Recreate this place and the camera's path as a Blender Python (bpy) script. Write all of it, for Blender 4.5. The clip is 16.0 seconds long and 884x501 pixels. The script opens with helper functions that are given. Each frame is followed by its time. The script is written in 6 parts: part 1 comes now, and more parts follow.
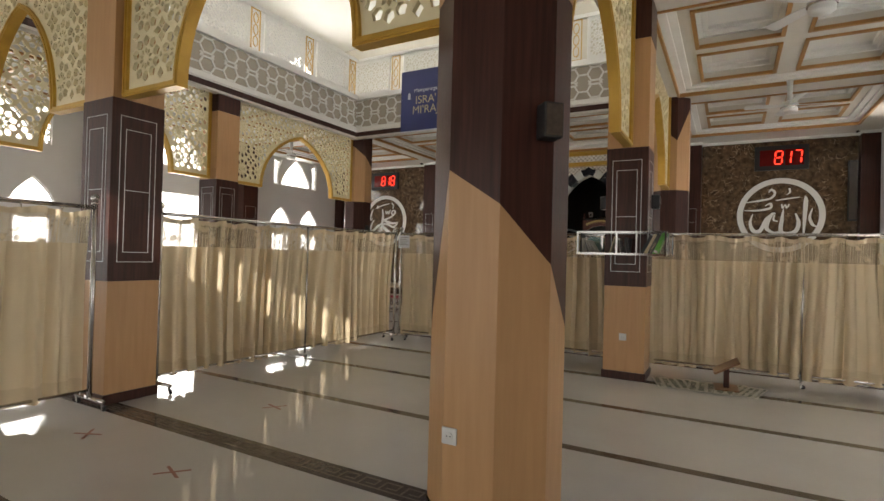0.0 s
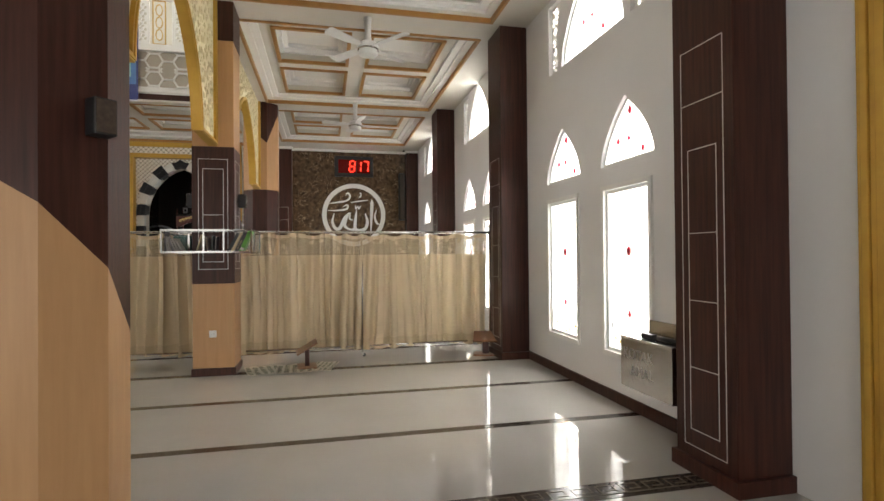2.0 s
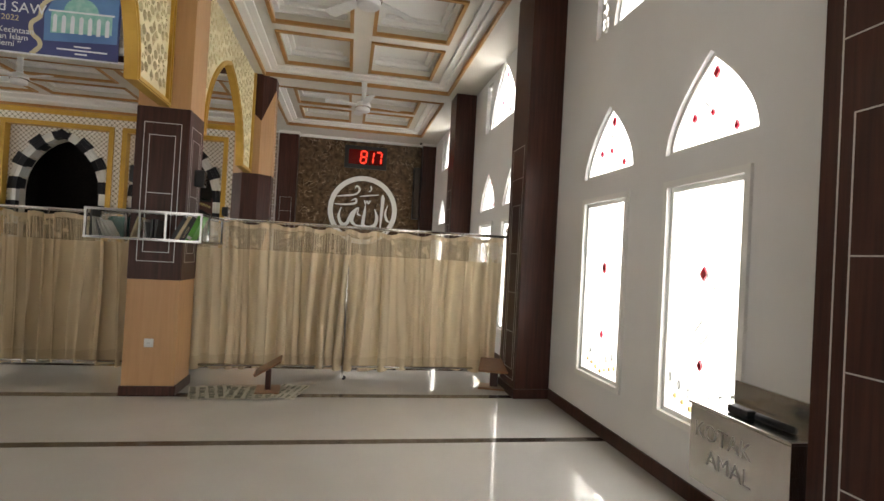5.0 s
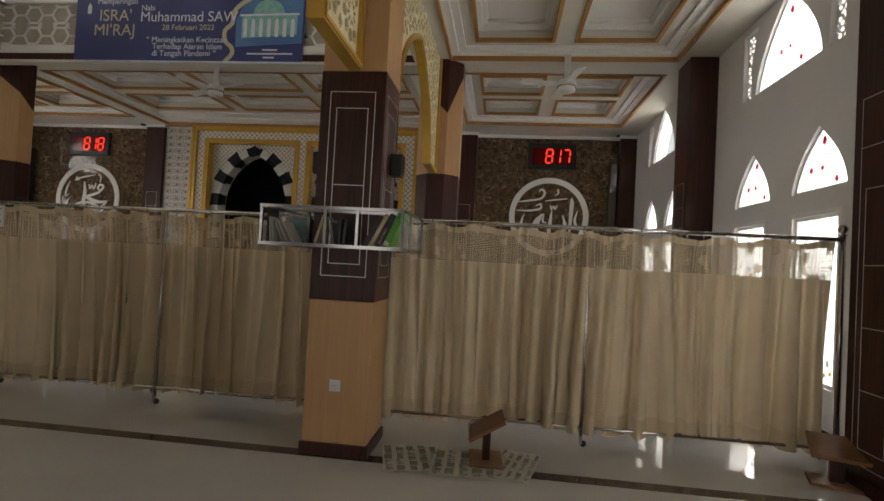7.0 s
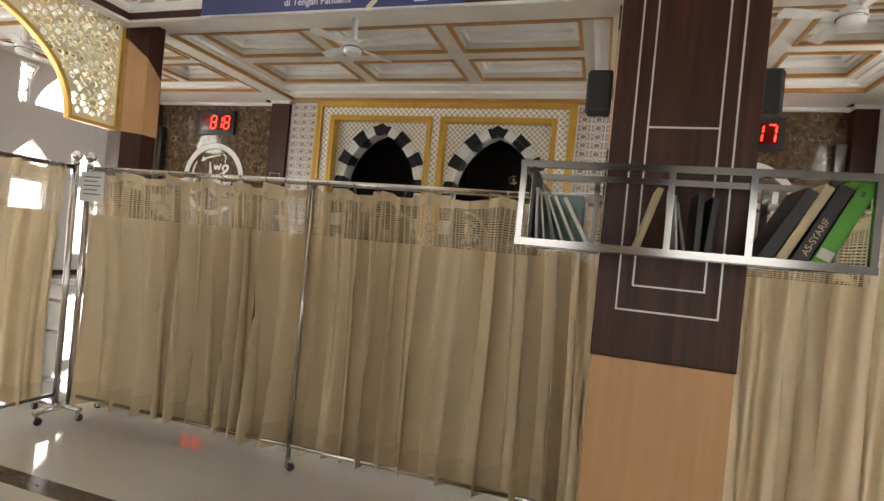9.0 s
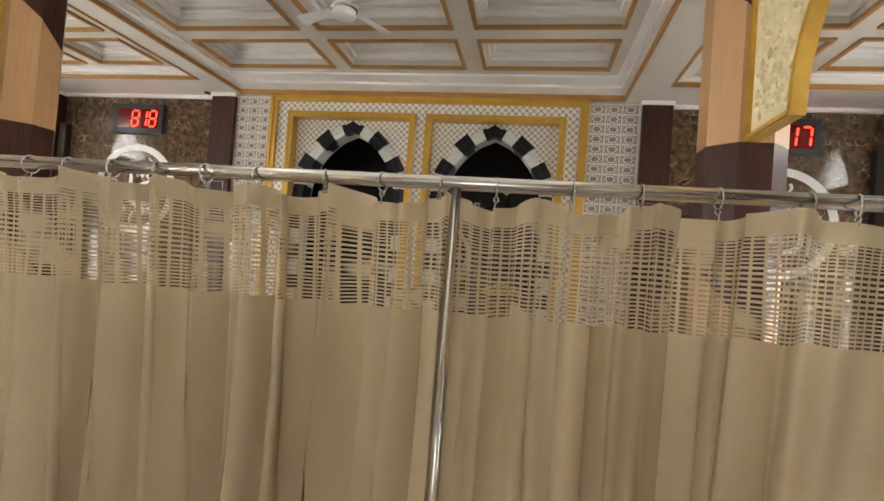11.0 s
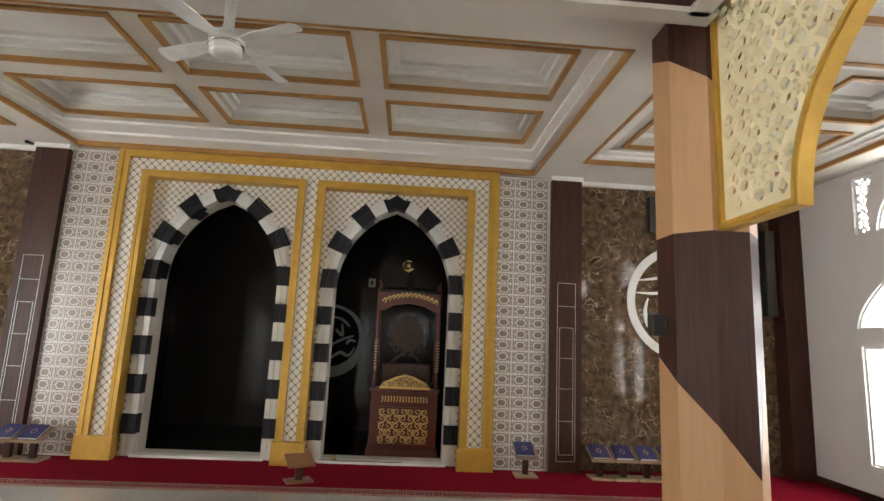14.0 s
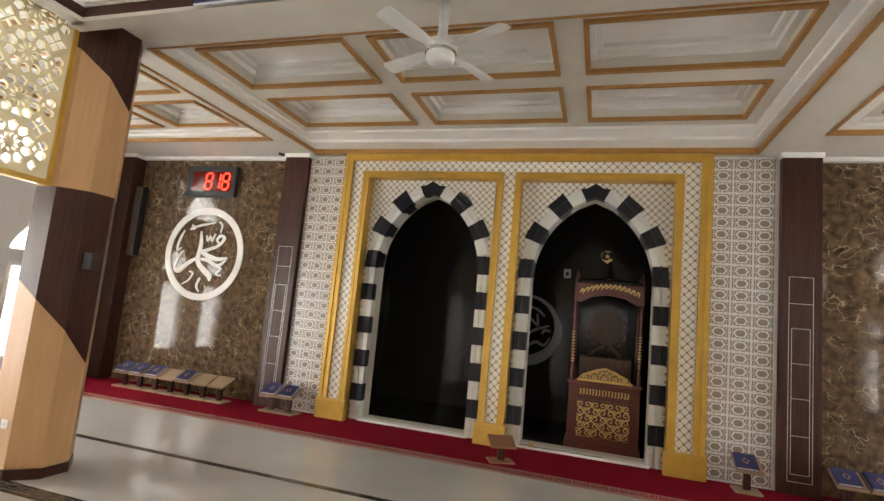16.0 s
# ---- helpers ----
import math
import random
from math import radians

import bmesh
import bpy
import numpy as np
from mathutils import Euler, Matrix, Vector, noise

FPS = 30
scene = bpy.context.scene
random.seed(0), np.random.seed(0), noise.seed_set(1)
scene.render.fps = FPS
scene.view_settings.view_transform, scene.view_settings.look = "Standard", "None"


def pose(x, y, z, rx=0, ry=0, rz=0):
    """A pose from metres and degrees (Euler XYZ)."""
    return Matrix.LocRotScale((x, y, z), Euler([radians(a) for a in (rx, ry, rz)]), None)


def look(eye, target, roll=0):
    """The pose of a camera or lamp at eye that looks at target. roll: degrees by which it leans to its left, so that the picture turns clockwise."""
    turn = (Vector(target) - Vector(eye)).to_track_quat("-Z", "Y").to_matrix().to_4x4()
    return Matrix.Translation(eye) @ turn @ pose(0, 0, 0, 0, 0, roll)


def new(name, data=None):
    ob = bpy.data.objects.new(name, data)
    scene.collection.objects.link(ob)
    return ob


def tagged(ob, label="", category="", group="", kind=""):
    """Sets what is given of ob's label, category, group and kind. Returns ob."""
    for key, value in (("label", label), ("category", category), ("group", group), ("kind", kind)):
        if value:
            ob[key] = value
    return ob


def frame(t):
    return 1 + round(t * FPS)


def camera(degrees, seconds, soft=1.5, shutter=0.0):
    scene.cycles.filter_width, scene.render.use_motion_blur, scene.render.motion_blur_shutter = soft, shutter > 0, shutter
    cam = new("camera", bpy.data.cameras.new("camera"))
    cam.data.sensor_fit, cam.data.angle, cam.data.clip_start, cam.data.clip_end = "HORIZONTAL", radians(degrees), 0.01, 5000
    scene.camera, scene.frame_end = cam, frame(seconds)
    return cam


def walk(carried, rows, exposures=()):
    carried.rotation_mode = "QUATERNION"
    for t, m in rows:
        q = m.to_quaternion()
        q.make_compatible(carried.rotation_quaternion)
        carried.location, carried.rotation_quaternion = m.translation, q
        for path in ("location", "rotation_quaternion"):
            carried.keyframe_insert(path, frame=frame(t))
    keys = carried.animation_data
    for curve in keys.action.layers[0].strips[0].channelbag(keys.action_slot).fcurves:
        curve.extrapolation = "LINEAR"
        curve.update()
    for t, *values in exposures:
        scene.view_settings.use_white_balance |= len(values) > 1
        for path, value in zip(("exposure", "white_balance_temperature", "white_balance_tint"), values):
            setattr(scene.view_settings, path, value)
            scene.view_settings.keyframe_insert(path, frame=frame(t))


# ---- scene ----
cam = camera(81.0, 16.0)
PATH = [
    (0, (-0.112, -0.13, 1.427), (-1.086, 1.617, 1.447), 1.5),
    (0.5, (0.01, -0.22, 1.479), (-0.49, 1.716, 1.514), 1.8),
    (1, (-0.01, -0.237, 1.45), (-0.096, 1.76, 1.508), 1.4),
    (1.5, (0.053, -0.332, 1.445), (0.259, 1.657, 1.494), 0.1),
    (2, (0.117, -0.366, 1.443), (0.555, 1.585, 1.46), -0.5),
    (2.5, (0.283, -0.315, 1.444), (0.847, 1.603, 1.436), -0.5),
    (3, (0.479, -0.202, 1.458), (1.056, 1.712, 1.423), 0.7),
    (3.2, (0.525, -0.151, 1.44), (1.098, 1.764, 1.389), 0.9),
    (5.3, (0.602, 1.236, 1.481), (0.938, 3.207, 1.519), 2.9),
    (5.5, (0.555, 1.412, 1.477), (0.886, 3.384, 1.52), 2.5),
    (6, (0.409, 1.882, 1.49), (0.68, 3.862, 1.566), 2.4),
    (6.3, (0.21, 2.191, 1.458), (0.371, 4.183, 1.549), 3.2),
    (6.5, (0.138, 2.355, 1.463), (0.205, 4.353, 1.549), 3.4),
    (7, (-0.078, 2.762, 1.429), (-0.313, 4.748, 1.476), 3.1),
    (7.5, (-0.389, 3.203, 1.431), (-0.751, 5.169, 1.477), 4.0),
    (8, (-0.712, 3.625, 1.432), (-1.184, 5.568, 1.431), 4.4),
    (8.5, (-1.092, 4.066, 1.454), (-1.619, 5.996, 1.445), 5.3),
    (9, (-1.451, 4.408, 1.455), (-2.042, 6.319, 1.442), 5.4),
    (9.2, (-1.597, 4.555, 1.461), (-2.209, 6.459, 1.446), 5.3),
    (11.3, (-3.086, 6.172, 1.637), (-3.28, 8.162, 1.698), 3.9),
    (11.5, (-3.134, 6.329, 1.687), (-3.208, 8.327, 1.74), 3.7),
    (12, (-3.33, 6.695, 1.776), (-3.242, 8.691, 1.853), 3.9),
    (12.5, (-3.493, 6.873, 1.858), (-3.259, 8.846, 2.087), 3.6),
    (13, (-3.501, 7.036, 1.937), (-3.158, 8.982, 2.245), 2.1),
    (13.5, (-3.473, 7.086, 1.961), (-3.162, 9.035, 2.286), 1.8),
    (14, (-3.513, 7.074, 1.94), (-3.399, 9.044, 2.266), 2.7),
    (14.5, (-3.558, 7.055, 1.932), (-3.636, 9.031, 2.237), 3.8),
    (15, (-3.607, 7.018, 1.929), (-3.889, 8.978, 2.209), 4.6),
    (15.5, (-3.646, 6.98, 1.912), (-4.097, 8.91, 2.170), 5.0),
    (16, (-3.66, 6.985, 1.91), (-4.249, 8.881, 2.151), 5.4),
]
walk(cam, [(t, look(eye, target, roll)) for t, eye, target, roll in PATH], [
    (0.0, 0.52, 6500, 10), (0.5, 0.53, 6500, 10), (1.5, 0.82, 6450, 10), (2.5, 1.07, 6400, 10), (3.2, 1.12, 6400, 10), (5.3, 0.64, 6450, 10), (5.5, 0.54, 6450, 10),
    (6.0, 0.02, 6450, 10), (6.5, -0.26, 6450, 10), (7.0, -0.12, 6450, 10), (7.5, 0.38, 6450, 10), (8.0, 0.72, 6450, 10), (8.5, 1.02, 6450, 10), (9.0, 1.20, 6450, 10),
    (11.5, 1.36, 6400, 10), (12.2, 1.36, 6250, 10), (12.6, 1.32, 5900, 10), (13.2, 1.28, 5900, 10), (14.0, 1.28, 6250, 10), (15.0, 1.40, 6450, 10), (16.0, 1.42, 6500, 10)])

# ---- light ----
world = bpy.data.worlds.new("world")
scene.world = world
world.use_nodes = True
sky = world.node_tree.nodes.new("ShaderNodeTexSky")
sky.sky_type, sky.sun_disc = "NISHITA", False
sky.sun_elevation, sky.sun_rotation = radians(24), radians(163)
world.node_tree.nodes["Background"].inputs[1].default_value = 0.06
world.node_tree.links.new(sky.outputs[0], world.node_tree.nodes["Background"].inputs[0])
sun = new("sun", bpy.data.lights.new("sun", "SUN"))
sun.data.energy, sun.data.angle, sun.data.color = 5.0, radians(0.5), (1.0, 0.93, 0.82)
sun.matrix_world = look((0, 0, 0), (-0.30, 1.0, -0.43))
SKY_RIGHT, SKY_LEFT, SKY_UPPER, SKY_BACK = 176.0, 200.0, 850.0, 18.0


def sky_panel(centre, toward, width, height, watts):
    """An area lamp for the sky's light outside a group of windows or back openings."""
    lamp = new("window_daylight", bpy.data.lights.new("window_daylight", "AREA"))
    lamp.data.shape, lamp.data.size, lamp.data.size_y = "RECTANGLE", width, height
    lamp.data.energy, lamp.data.color = watts, (1.0, 0.975, 0.93)
    lamp.matrix_world = look(centre, toward)
    return lamp


# ---- plan ----
XR, XL = 2.86, -13.30            # side walls
YF, YB = 15.35, -3.3            # front marble wall, back wall
COLX = (-1.22, -5.25, -8.98)    # column lines
ROWY = (2.5, 6.64, 11.0)       # column rows
ZC, ZTOP = 4.65, 9.2            # aisle ceiling ribs, upper roof
SPRING = 2.80                   # foot of the lattice arches

for y in (0.1, 4.6, 8.7, 12.9):
    sky_panel((XR + 0.30, y, 2.5), (0, y, 2.5), 3.3, 4.6, SKY_RIGHT)
    sky_panel((XL - 0.30, y, 2.5), (-9, y, 2.5), 3.3, 4.6, SKY_LEFT)
sky_panel((XL - 0.35, 6.6, 7.0), (-5, 6.6, 7.0), 15, 3.6, SKY_UPPER)
sky_panel((XR + 0.35, 6.6, 7.0), (-5, 6.6, 7.0), 15, 3.6, SKY_UPPER)

# lamps added outside the unseen back openings, to light the hall from behind
for x in (-11.2, -7.2, -3.2, 0.8):
    sky_panel((x, YB - 0.32, 1.45), (x, 5, 1.45), 2.5, 2.9, SKY_BACK)

# ---- materials ----
def mat(name, colour, rough=0.5, metal=0.0, second=None, scale=6.0, amount=0.5, bump=0.0, bump_scale=60.0, stretch=(1, 1, 1), spec=0.5, coat=0.0):
    """A node material: two colours mixed by noise at two scales, roughness variation and fine bump."""
    m = bpy.data.materials.new(name)
    m.use_nodes = True
    nt = m.node_tree
    b = nt.nodes["Principled BSDF"]
    b.inputs["Roughness"].default_value, b.inputs["Metallic"].default_value = rough, metal
    b.inputs["Specular IOR Level"].default_value = spec
    b.inputs["Coat Weight"].default_value = coat
    b.inputs["Coat Roughness"].default_value = 0.08
    co = nt.nodes.new("ShaderNodeTexCoord")
    mp = nt.nodes.new("ShaderNodeMapping")
    mp.inputs["Scale"].default_value = stretch
    nt.links.new(co.outputs["Object"], mp.inputs[0])
    n1 = nt.nodes.new("ShaderNodeTexNoise")
    n1.inputs["Scale"].default_value, n1.inputs["Detail"].default_value = scale, 6
    nt.links.new(mp.outputs[0], n1.inputs["Vector"])
    second = second or tuple(c * 0.8 for c in colour)
    ramp = nt.nodes.new("ShaderNodeMapRange")
    ramp.inputs[1].default_value, ramp.inputs[2].default_value = 0.5 - amount / 2, 0.5 + amount / 2
    nt.links.new(n1.outputs[0], ramp.inputs[0])
    mix = nt.nodes.new("ShaderNodeMix")
    mix.data_type = "RGBA"
    mix.inputs[6].default_value, mix.inputs[7].default_value = (*colour, 1), (*second, 1)
    nt.links.new(ramp.outputs[0], mix.inputs[0])
    nt.links.new(mix.outputs[2], b.inputs["Base Color"])
    n2 = nt.nodes.new("ShaderNodeTexNoise")
    n2.inputs["Scale"].default_value, n2.inputs["Detail"].default_value = bump_scale, 4
    nt.links.new(mp.outputs[0], n2.inputs["Vector"])
    rr = nt.nodes.new("ShaderNodeMapRange")
    rr.inputs[3].default_value, rr.inputs[4].default_value = rough * 0.85, min(1, rough * 1.2)
    nt.links.new(n2.outputs[0], rr.inputs[0])
    nt.links.new(rr.outputs[0], b.inputs["Roughness"])
    if bump:
        bp = nt.nodes.new("ShaderNodeBump")
        bp.inputs["Strength"].default_value, bp.inputs["Distance"].default_value = bump, 0.01
        nt.links.new(n2.outputs[0], bp.inputs["Height"])
        nt.links.new(bp.outputs[0], b.inputs["Normal"])
    return m


M = {
    "floor": mat("polished_tile", (0.51, 0.495, 0.47), 0.03, 0, (0.45, 0.435, 0.405), 1.3, 0.6, 0.0, 9, (1, 1, 1), 1.0),
    "strip": mat("dark_granite", (0.055, 0.042, 0.034), 0.12, 0, (0.09, 0.07, 0.055), 40, 0.5),
    "key": mat("inlay", (0.17, 0.14, 0.11), 0.15, 0, (0.13, 0.105, 0.08), 30, 0.5),
    "wall": mat("white_paint", (0.74, 0.73, 0.72), 0.6, 0, (0.69, 0.68, 0.67), 1.5, 0.6, 0.05, 120),
    "white": mat("white_gypsum", (0.80, 0.79, 0.76), 0.5, 0, (0.75, 0.74, 0.70), 2, 0.6, 0.03, 100),
    "cream": mat("cream_paint", (0.66, 0.62, 0.53), 0.55, 0, (0.57, 0.54, 0.46), 2, 0.6, 0.03, 100),
    "ceil": mat("ceiling_rib_paint", (0.65, 0.62, 0.55), 0.55, 0, (0.57, 0.54, 0.48), 2, 0.6, 0.03, 100),
    "trim": mat("gold_brown_trim", (0.42, 0.215, 0.055), 0.45, 0.0, (0.33, 0.16, 0.04), 8, 0.6),
    "gold": mat("gold_paint", (0.62, 0.38, 0.06), 0.38, 0.35, (0.5, 0.29, 0.05), 7, 0.6, 0.08, 50),
    "goldw": mat("gold_wood", (0.55, 0.36, 0.10), 0.42, 0.15, (0.47, 0.29, 0.08), 7, 0.6, 0.06, 50),
    "lattice": mat("lattice_board", (0.76, 0.67, 0.43), 0.5, 0, (0.70, 0.61, 0.37), 5, 0.6, 0.05, 80),
    "dark": mat("dark_laminate", (0.070, 0.024, 0.016), 0.36, 0, (0.030, 0.011, 0.008), 3.5, 0.45, 0.06, 30, (11, 11, 0.5), 0.25),
    "wood": mat("oak_laminate", (0.53, 0.31, 0.145), 0.42, 0, (0.43, 0.24, 0.105), 3.5, 0.7, 0.06, 30, (9, 9, 0.6)),
    "door_wood": mat("door_wood", (0.17, 0.052, 0.026), 0.35, 0, (0.11, 0.032, 0.016), 5, 0.7, 0.1, 40, (6, 6, 1)),
    "line": mat("silver_line", (0.62, 0.60, 0.58), 0.35, 0.4),
    "steel": mat("stainless_steel", (0.58, 0.56, 0.53), 0.19, 1.0, (0.50, 0.48, 0.46), 20, 0.6),
    "etch": mat("etched_steel", (0.50, 0.49, 0.47), 0.5, 0.8),
    "marble": None,
    "black": mat("black_granite", (0.026, 0.023, 0.022), 0.12, 0, (0.040, 0.036, 0.033), 30, 0.5, 0.0, 60, (1, 1, 1), 0.3),
    "stoneb": mat("black_arch_stone", (0.007, 0.007, 0.010), 0.4, 0, (0.014, 0.014, 0.018), 12, 0.6, 0.1, 40, (1, 1, 1), 0.3),
    "stonew": mat("white_arch_stone", (0.74, 0.74, 0.70), 0.45, 0, (0.62, 0.62, 0.58), 8, 0.6, 0.1, 40),
    "carpet": mat("red_carpet", (0.25, 0.007, 0.022), 0.95, 0, (0.15, 0.004, 0.014), 25, 0.7, 0.5, 300, (1, 1, 1), 0.05),
    "carpetb": mat("carpet_border", (0.36, 0.27, 0.20), 0.95, 0, (0.2, 0.07, 0.06), 60, 0.7, 0.5, 300),
    "plastic": mat("black_plastic", (0.012, 0.012, 0.013), 0.45),
    "pvc": mat("white_plastic", (0.75, 0.75, 0.73), 0.35),
    "mahogany": mat("mahogany", (0.12, 0.024, 0.012), 0.3, 0, (0.065, 0.013, 0.007), 5, 0.7, 0.1, 40, (6, 6, 1)),
    "brass": mat("gilded_carving", (0.72, 0.52, 0.20), 0.32, 0.7, (0.55, 0.37, 0.12), 14, 0.6),
    "book_blue": mat("blue_cover", (0.022, 0.025, 0.10), 0.5, 0, (0.05, 0.05, 0.14), 30, 0.4),
    "red_glass": mat("red_glass", (0.55, 0.01, 0.03), 0.2),
    "lead": mat("leading", (0.55, 0.55, 0.50), 0.4),
    "banner": mat("banner_vinyl", (0.032, 0.04, 0.17), 0.45, 0, (0.018, 0.022, 0.10), 1.2, 0.6),
    "pale": mat("banner_pale_print", (0.68, 0.70, 0.75), 0.5),
}


def glass_mat():
    m = bpy.data.materials.new("window_glass")
    m.use_nodes = True
    nt = m.node_tree
    b = nt.nodes["Principled BSDF"]
    tr = nt.nodes.new("ShaderNodeBsdfTransparent")
    mx = nt.nodes.new("ShaderNodeMixShader")
    mx.inputs[0].default_value = 0.12
    b.inputs["Roughness"].default_value = 0.05
    b.inputs["Base Color"].default_value = (0.8, 0.85, 0.85, 1)
    nt.links.new(tr.outputs[0], mx.inputs[1])
    nt.links.new(b.outputs[0], mx.inputs[2])
    nt.links.new(mx.outputs[0], nt.nodes["Material Output"].inputs[0])
    return m


def marble_mat():
    m = mat("brown_marble", (0.045, 0.027, 0.017), 0.06, 0, (0.17, 0.110, 0.062), 9, 0.40, 0.0, 60, (1, 1, 1), 0.32)
    nt = m.node_tree
    b = nt.nodes["Principled BSDF"]
    co = nt.nodes.new("ShaderNodeTexCoord")
    warp = nt.nodes.new("ShaderNodeTexNoise")
    warp.inputs["Scale"].default_value, warp.inputs["Detail"].default_value = 2.5, 5
    nt.links.new(co.outputs["Object"], warp.inputs["Vector"])
    add = nt.nodes.new("ShaderNodeMix")
    add.data_type = "RGBA"
    add.blend_type = "ADD"
    add.inputs[0].default_value = 0.55
    nt.links.new(co.outputs["Object"], add.inputs[6])
    nt.links.new(warp.outputs["Color"], add.inputs[7])
    vor = nt.nodes.new("ShaderNodeTexVoronoi")
    vor.feature = "DISTANCE_TO_EDGE"
    vor.inputs["Scale"].default_value = 6.5
    nt.links.new(add.outputs[2], vor.inputs["Vector"])
    thin = nt.nodes.new("ShaderNodeMapRange")
    thin.inputs[1].default_value, thin.inputs[2].default_value = 0.0, 0.040
    thin.inputs[3].default_value, thin.inputs[4].default_value = 0.85, 0.0
    part_noise = nt.nodes.new("ShaderNodeTexNoise")
    part_noise.inputs["Scale"].default_value, part_noise.inputs["Detail"].default_value = 5.0, 3
    nt.links.new(co.outputs["Object"], part_noise.inputs["Vector"])
    broken = nt.nodes.new("ShaderNodeMapRange")
    broken.inputs[1].default_value, broken.inputs[2].default_value = 0.46, 0.62
    nt.links.new(part_noise.outputs[0], broken.inputs[0])
    vein = nt.nodes.new("ShaderNodeMath")
    vein.operation = "MULTIPLY"
    nt.links.new(thin.outputs[0], vein.inputs[0])
    nt.links.new(broken.outputs[0], vein.inputs[1])
    nt.links.new(vor.outputs["Distance"], thin.inputs[0])
    old = b.inputs["Base Color"].links[0].from_socket
    mix = nt.nodes.new("ShaderNodeMix")
    mix.data_type = "RGBA"
    mix.inputs[7].default_value = (0.50, 0.39, 0.27, 1)
    nt.links.new(vein.outputs[0], mix.inputs[0])
    nt.links.new(old, mix.inputs[6])
    nt.links.new(mix.outputs[2], b.inputs["Base Color"])
    return m


def cloth_mat(name, colour, lace):
    """Thin cream cloth; the lace band is woven open, by rows of small slots along its UVs."""
    m = mat(name, colour, 0.9, 0, tuple(c * 0.86 for c in colour), 3, 0.6, 0.15, 260)
    nt = m.node_tree
    b = nt.nodes["Principled BSDF"]
    out = nt.nodes["Material Output"]
    tl = nt.nodes.new("ShaderNodeBsdfTranslucent")
    tl.inputs[0].default_value = (*colour, 1)
    mx = nt.nodes.new("ShaderNodeMixShader")
    mx.inputs[0].default_value = 0.28
    nt.links.new(b.outputs[0], mx.inputs[1])
    nt.links.new(tl.outputs[0], mx.inputs[2])
    last = mx
    if lace:
        uv = nt.nodes.new("ShaderNodeTexCoord")
        br = nt.nodes.new("ShaderNodeTexBrick")
        br.offset = 0.0
        for key, v in (("Scale", 1.0), ("Mortar Size", 0.0024), ("Mortar Smooth", 0.0), ("Brick Width", 0.020), ("Row Height", 0.0095)):
            br.inputs[key].default_value = v
        br.inputs["Color1"].default_value = br.inputs["Color2"].default_value = (1, 1, 1, 1)
        br.inputs["Mortar"].default_value = (0, 0, 0, 1)
        nt.links.new(uv.outputs["UV"], br.inputs["Vector"])
        wide = nt.nodes.new("ShaderNodeTexNoise")
        wide.inputs["Scale"].default_value = 7
        nt.links.new(uv.outputs["UV"], wide.inputs["Vector"])
        st = nt.nodes.new("ShaderNodeMapRange")
        st.inputs[1].default_value, st.inputs[2].default_value = 0.36, 0.44
        nt.links.new(wide.outputs[0], st.inputs[0])
        mul = nt.nodes.new("ShaderNodeMath")
        mul.operation = "MULTIPLY"
        nt.links.new(br.outputs["Color"], mul.inputs[0])
        nt.links.new(st.outputs[0], mul.inputs[1])
        tp = nt.nodes.new("ShaderNodeBsdfTransparent")
        m2 = nt.nodes.new("ShaderNodeMixShader")
        nt.links.new(mul.outputs[0], m2.inputs[0])
        nt.links.new(mx.outputs[0], m2.inputs[1])
        nt.links.new(tp.outputs[0], m2.inputs[2])
        last = m2
    nt.links.new(last.outputs[0], out.inputs[0])
    return m


def glow_mat(name, colour, strength):
    m = bpy.data.materials.new(name)
    m.use_nodes = True
    b = m.node_tree.nodes["Principled BSDF"]
    b.inputs["Base Color"].default_value = (*colour, 1)
    b.inputs["Emission Color"].default_value = (*colour, 1)
    b.inputs["Emission Strength"].default_value = strength
    return m


M["marble"] = marble_mat()
M["glass"] = glass_mat()
M["cloth"] = cloth_mat("curtain_cloth", (0.74, 0.62, 0.43), False)
M["lace"] = cloth_mat("curtain_lace", (0.74, 0.62, 0.43), True)
M["hem"] = cloth_mat("curtain_hem", (0.67, 0.555, 0.375), False)
M["led"] = glow_mat("red_led", (1.0, 0.035, 0.015), 1.8)
M["skyglow"] = glow_mat("bright_sky", (1.0, 0.99, 0.96), 0.62)

# ---- mesh helpers ----
def link(name, bm, material, parent=None, label="", category="", kind="", group="", smooth=False):
    me = bpy.data.meshes.new(name)
    bm.normal_update()
    bm.to_mesh(me)
    bm.free()
    me.materials.append(M[material] if isinstance(material, str) else material)
    if smooth:
        for p in me.polygons:
            p.use_smooth = True
    ob = new(name, me)
    if parent:
        ob.parent = parent
    return tagged(ob, label, category, group, kind)


def part(name, bm, material, parent, label="", smooth=False):
    return link(name, bm, material, parent, label, smooth=smooth)


def thing(name, at, label, category, group=""):
    ob = new(name)
    ob.location = at
    ob.empty_display_size = 0.1
    return tagged(ob, label, category, group)


def box(x0, x1, y0, y1, z0, z1, bm=None, bevel=0.0):
    made = bmesh.new()
    v = [made.verts.new((x, y, z)) for x in (x0, x1) for y in (y0, y1) for z in (z0, z1)]
    for f in ((0, 1, 3, 2), (4, 6, 7, 5), (0, 4, 5, 1), (2, 3, 7, 6), (0, 2, 6, 4), (1, 5, 7, 3)):
        made.faces.new([v[i] for i in f])
    if bevel:
        bmesh.ops.bevel(made, geom=made.edges[:], offset=bevel, segments=2, affect="EDGES", profile=0.6)
    if bm is None:
        return made
    merge(bm, made)
    return bm


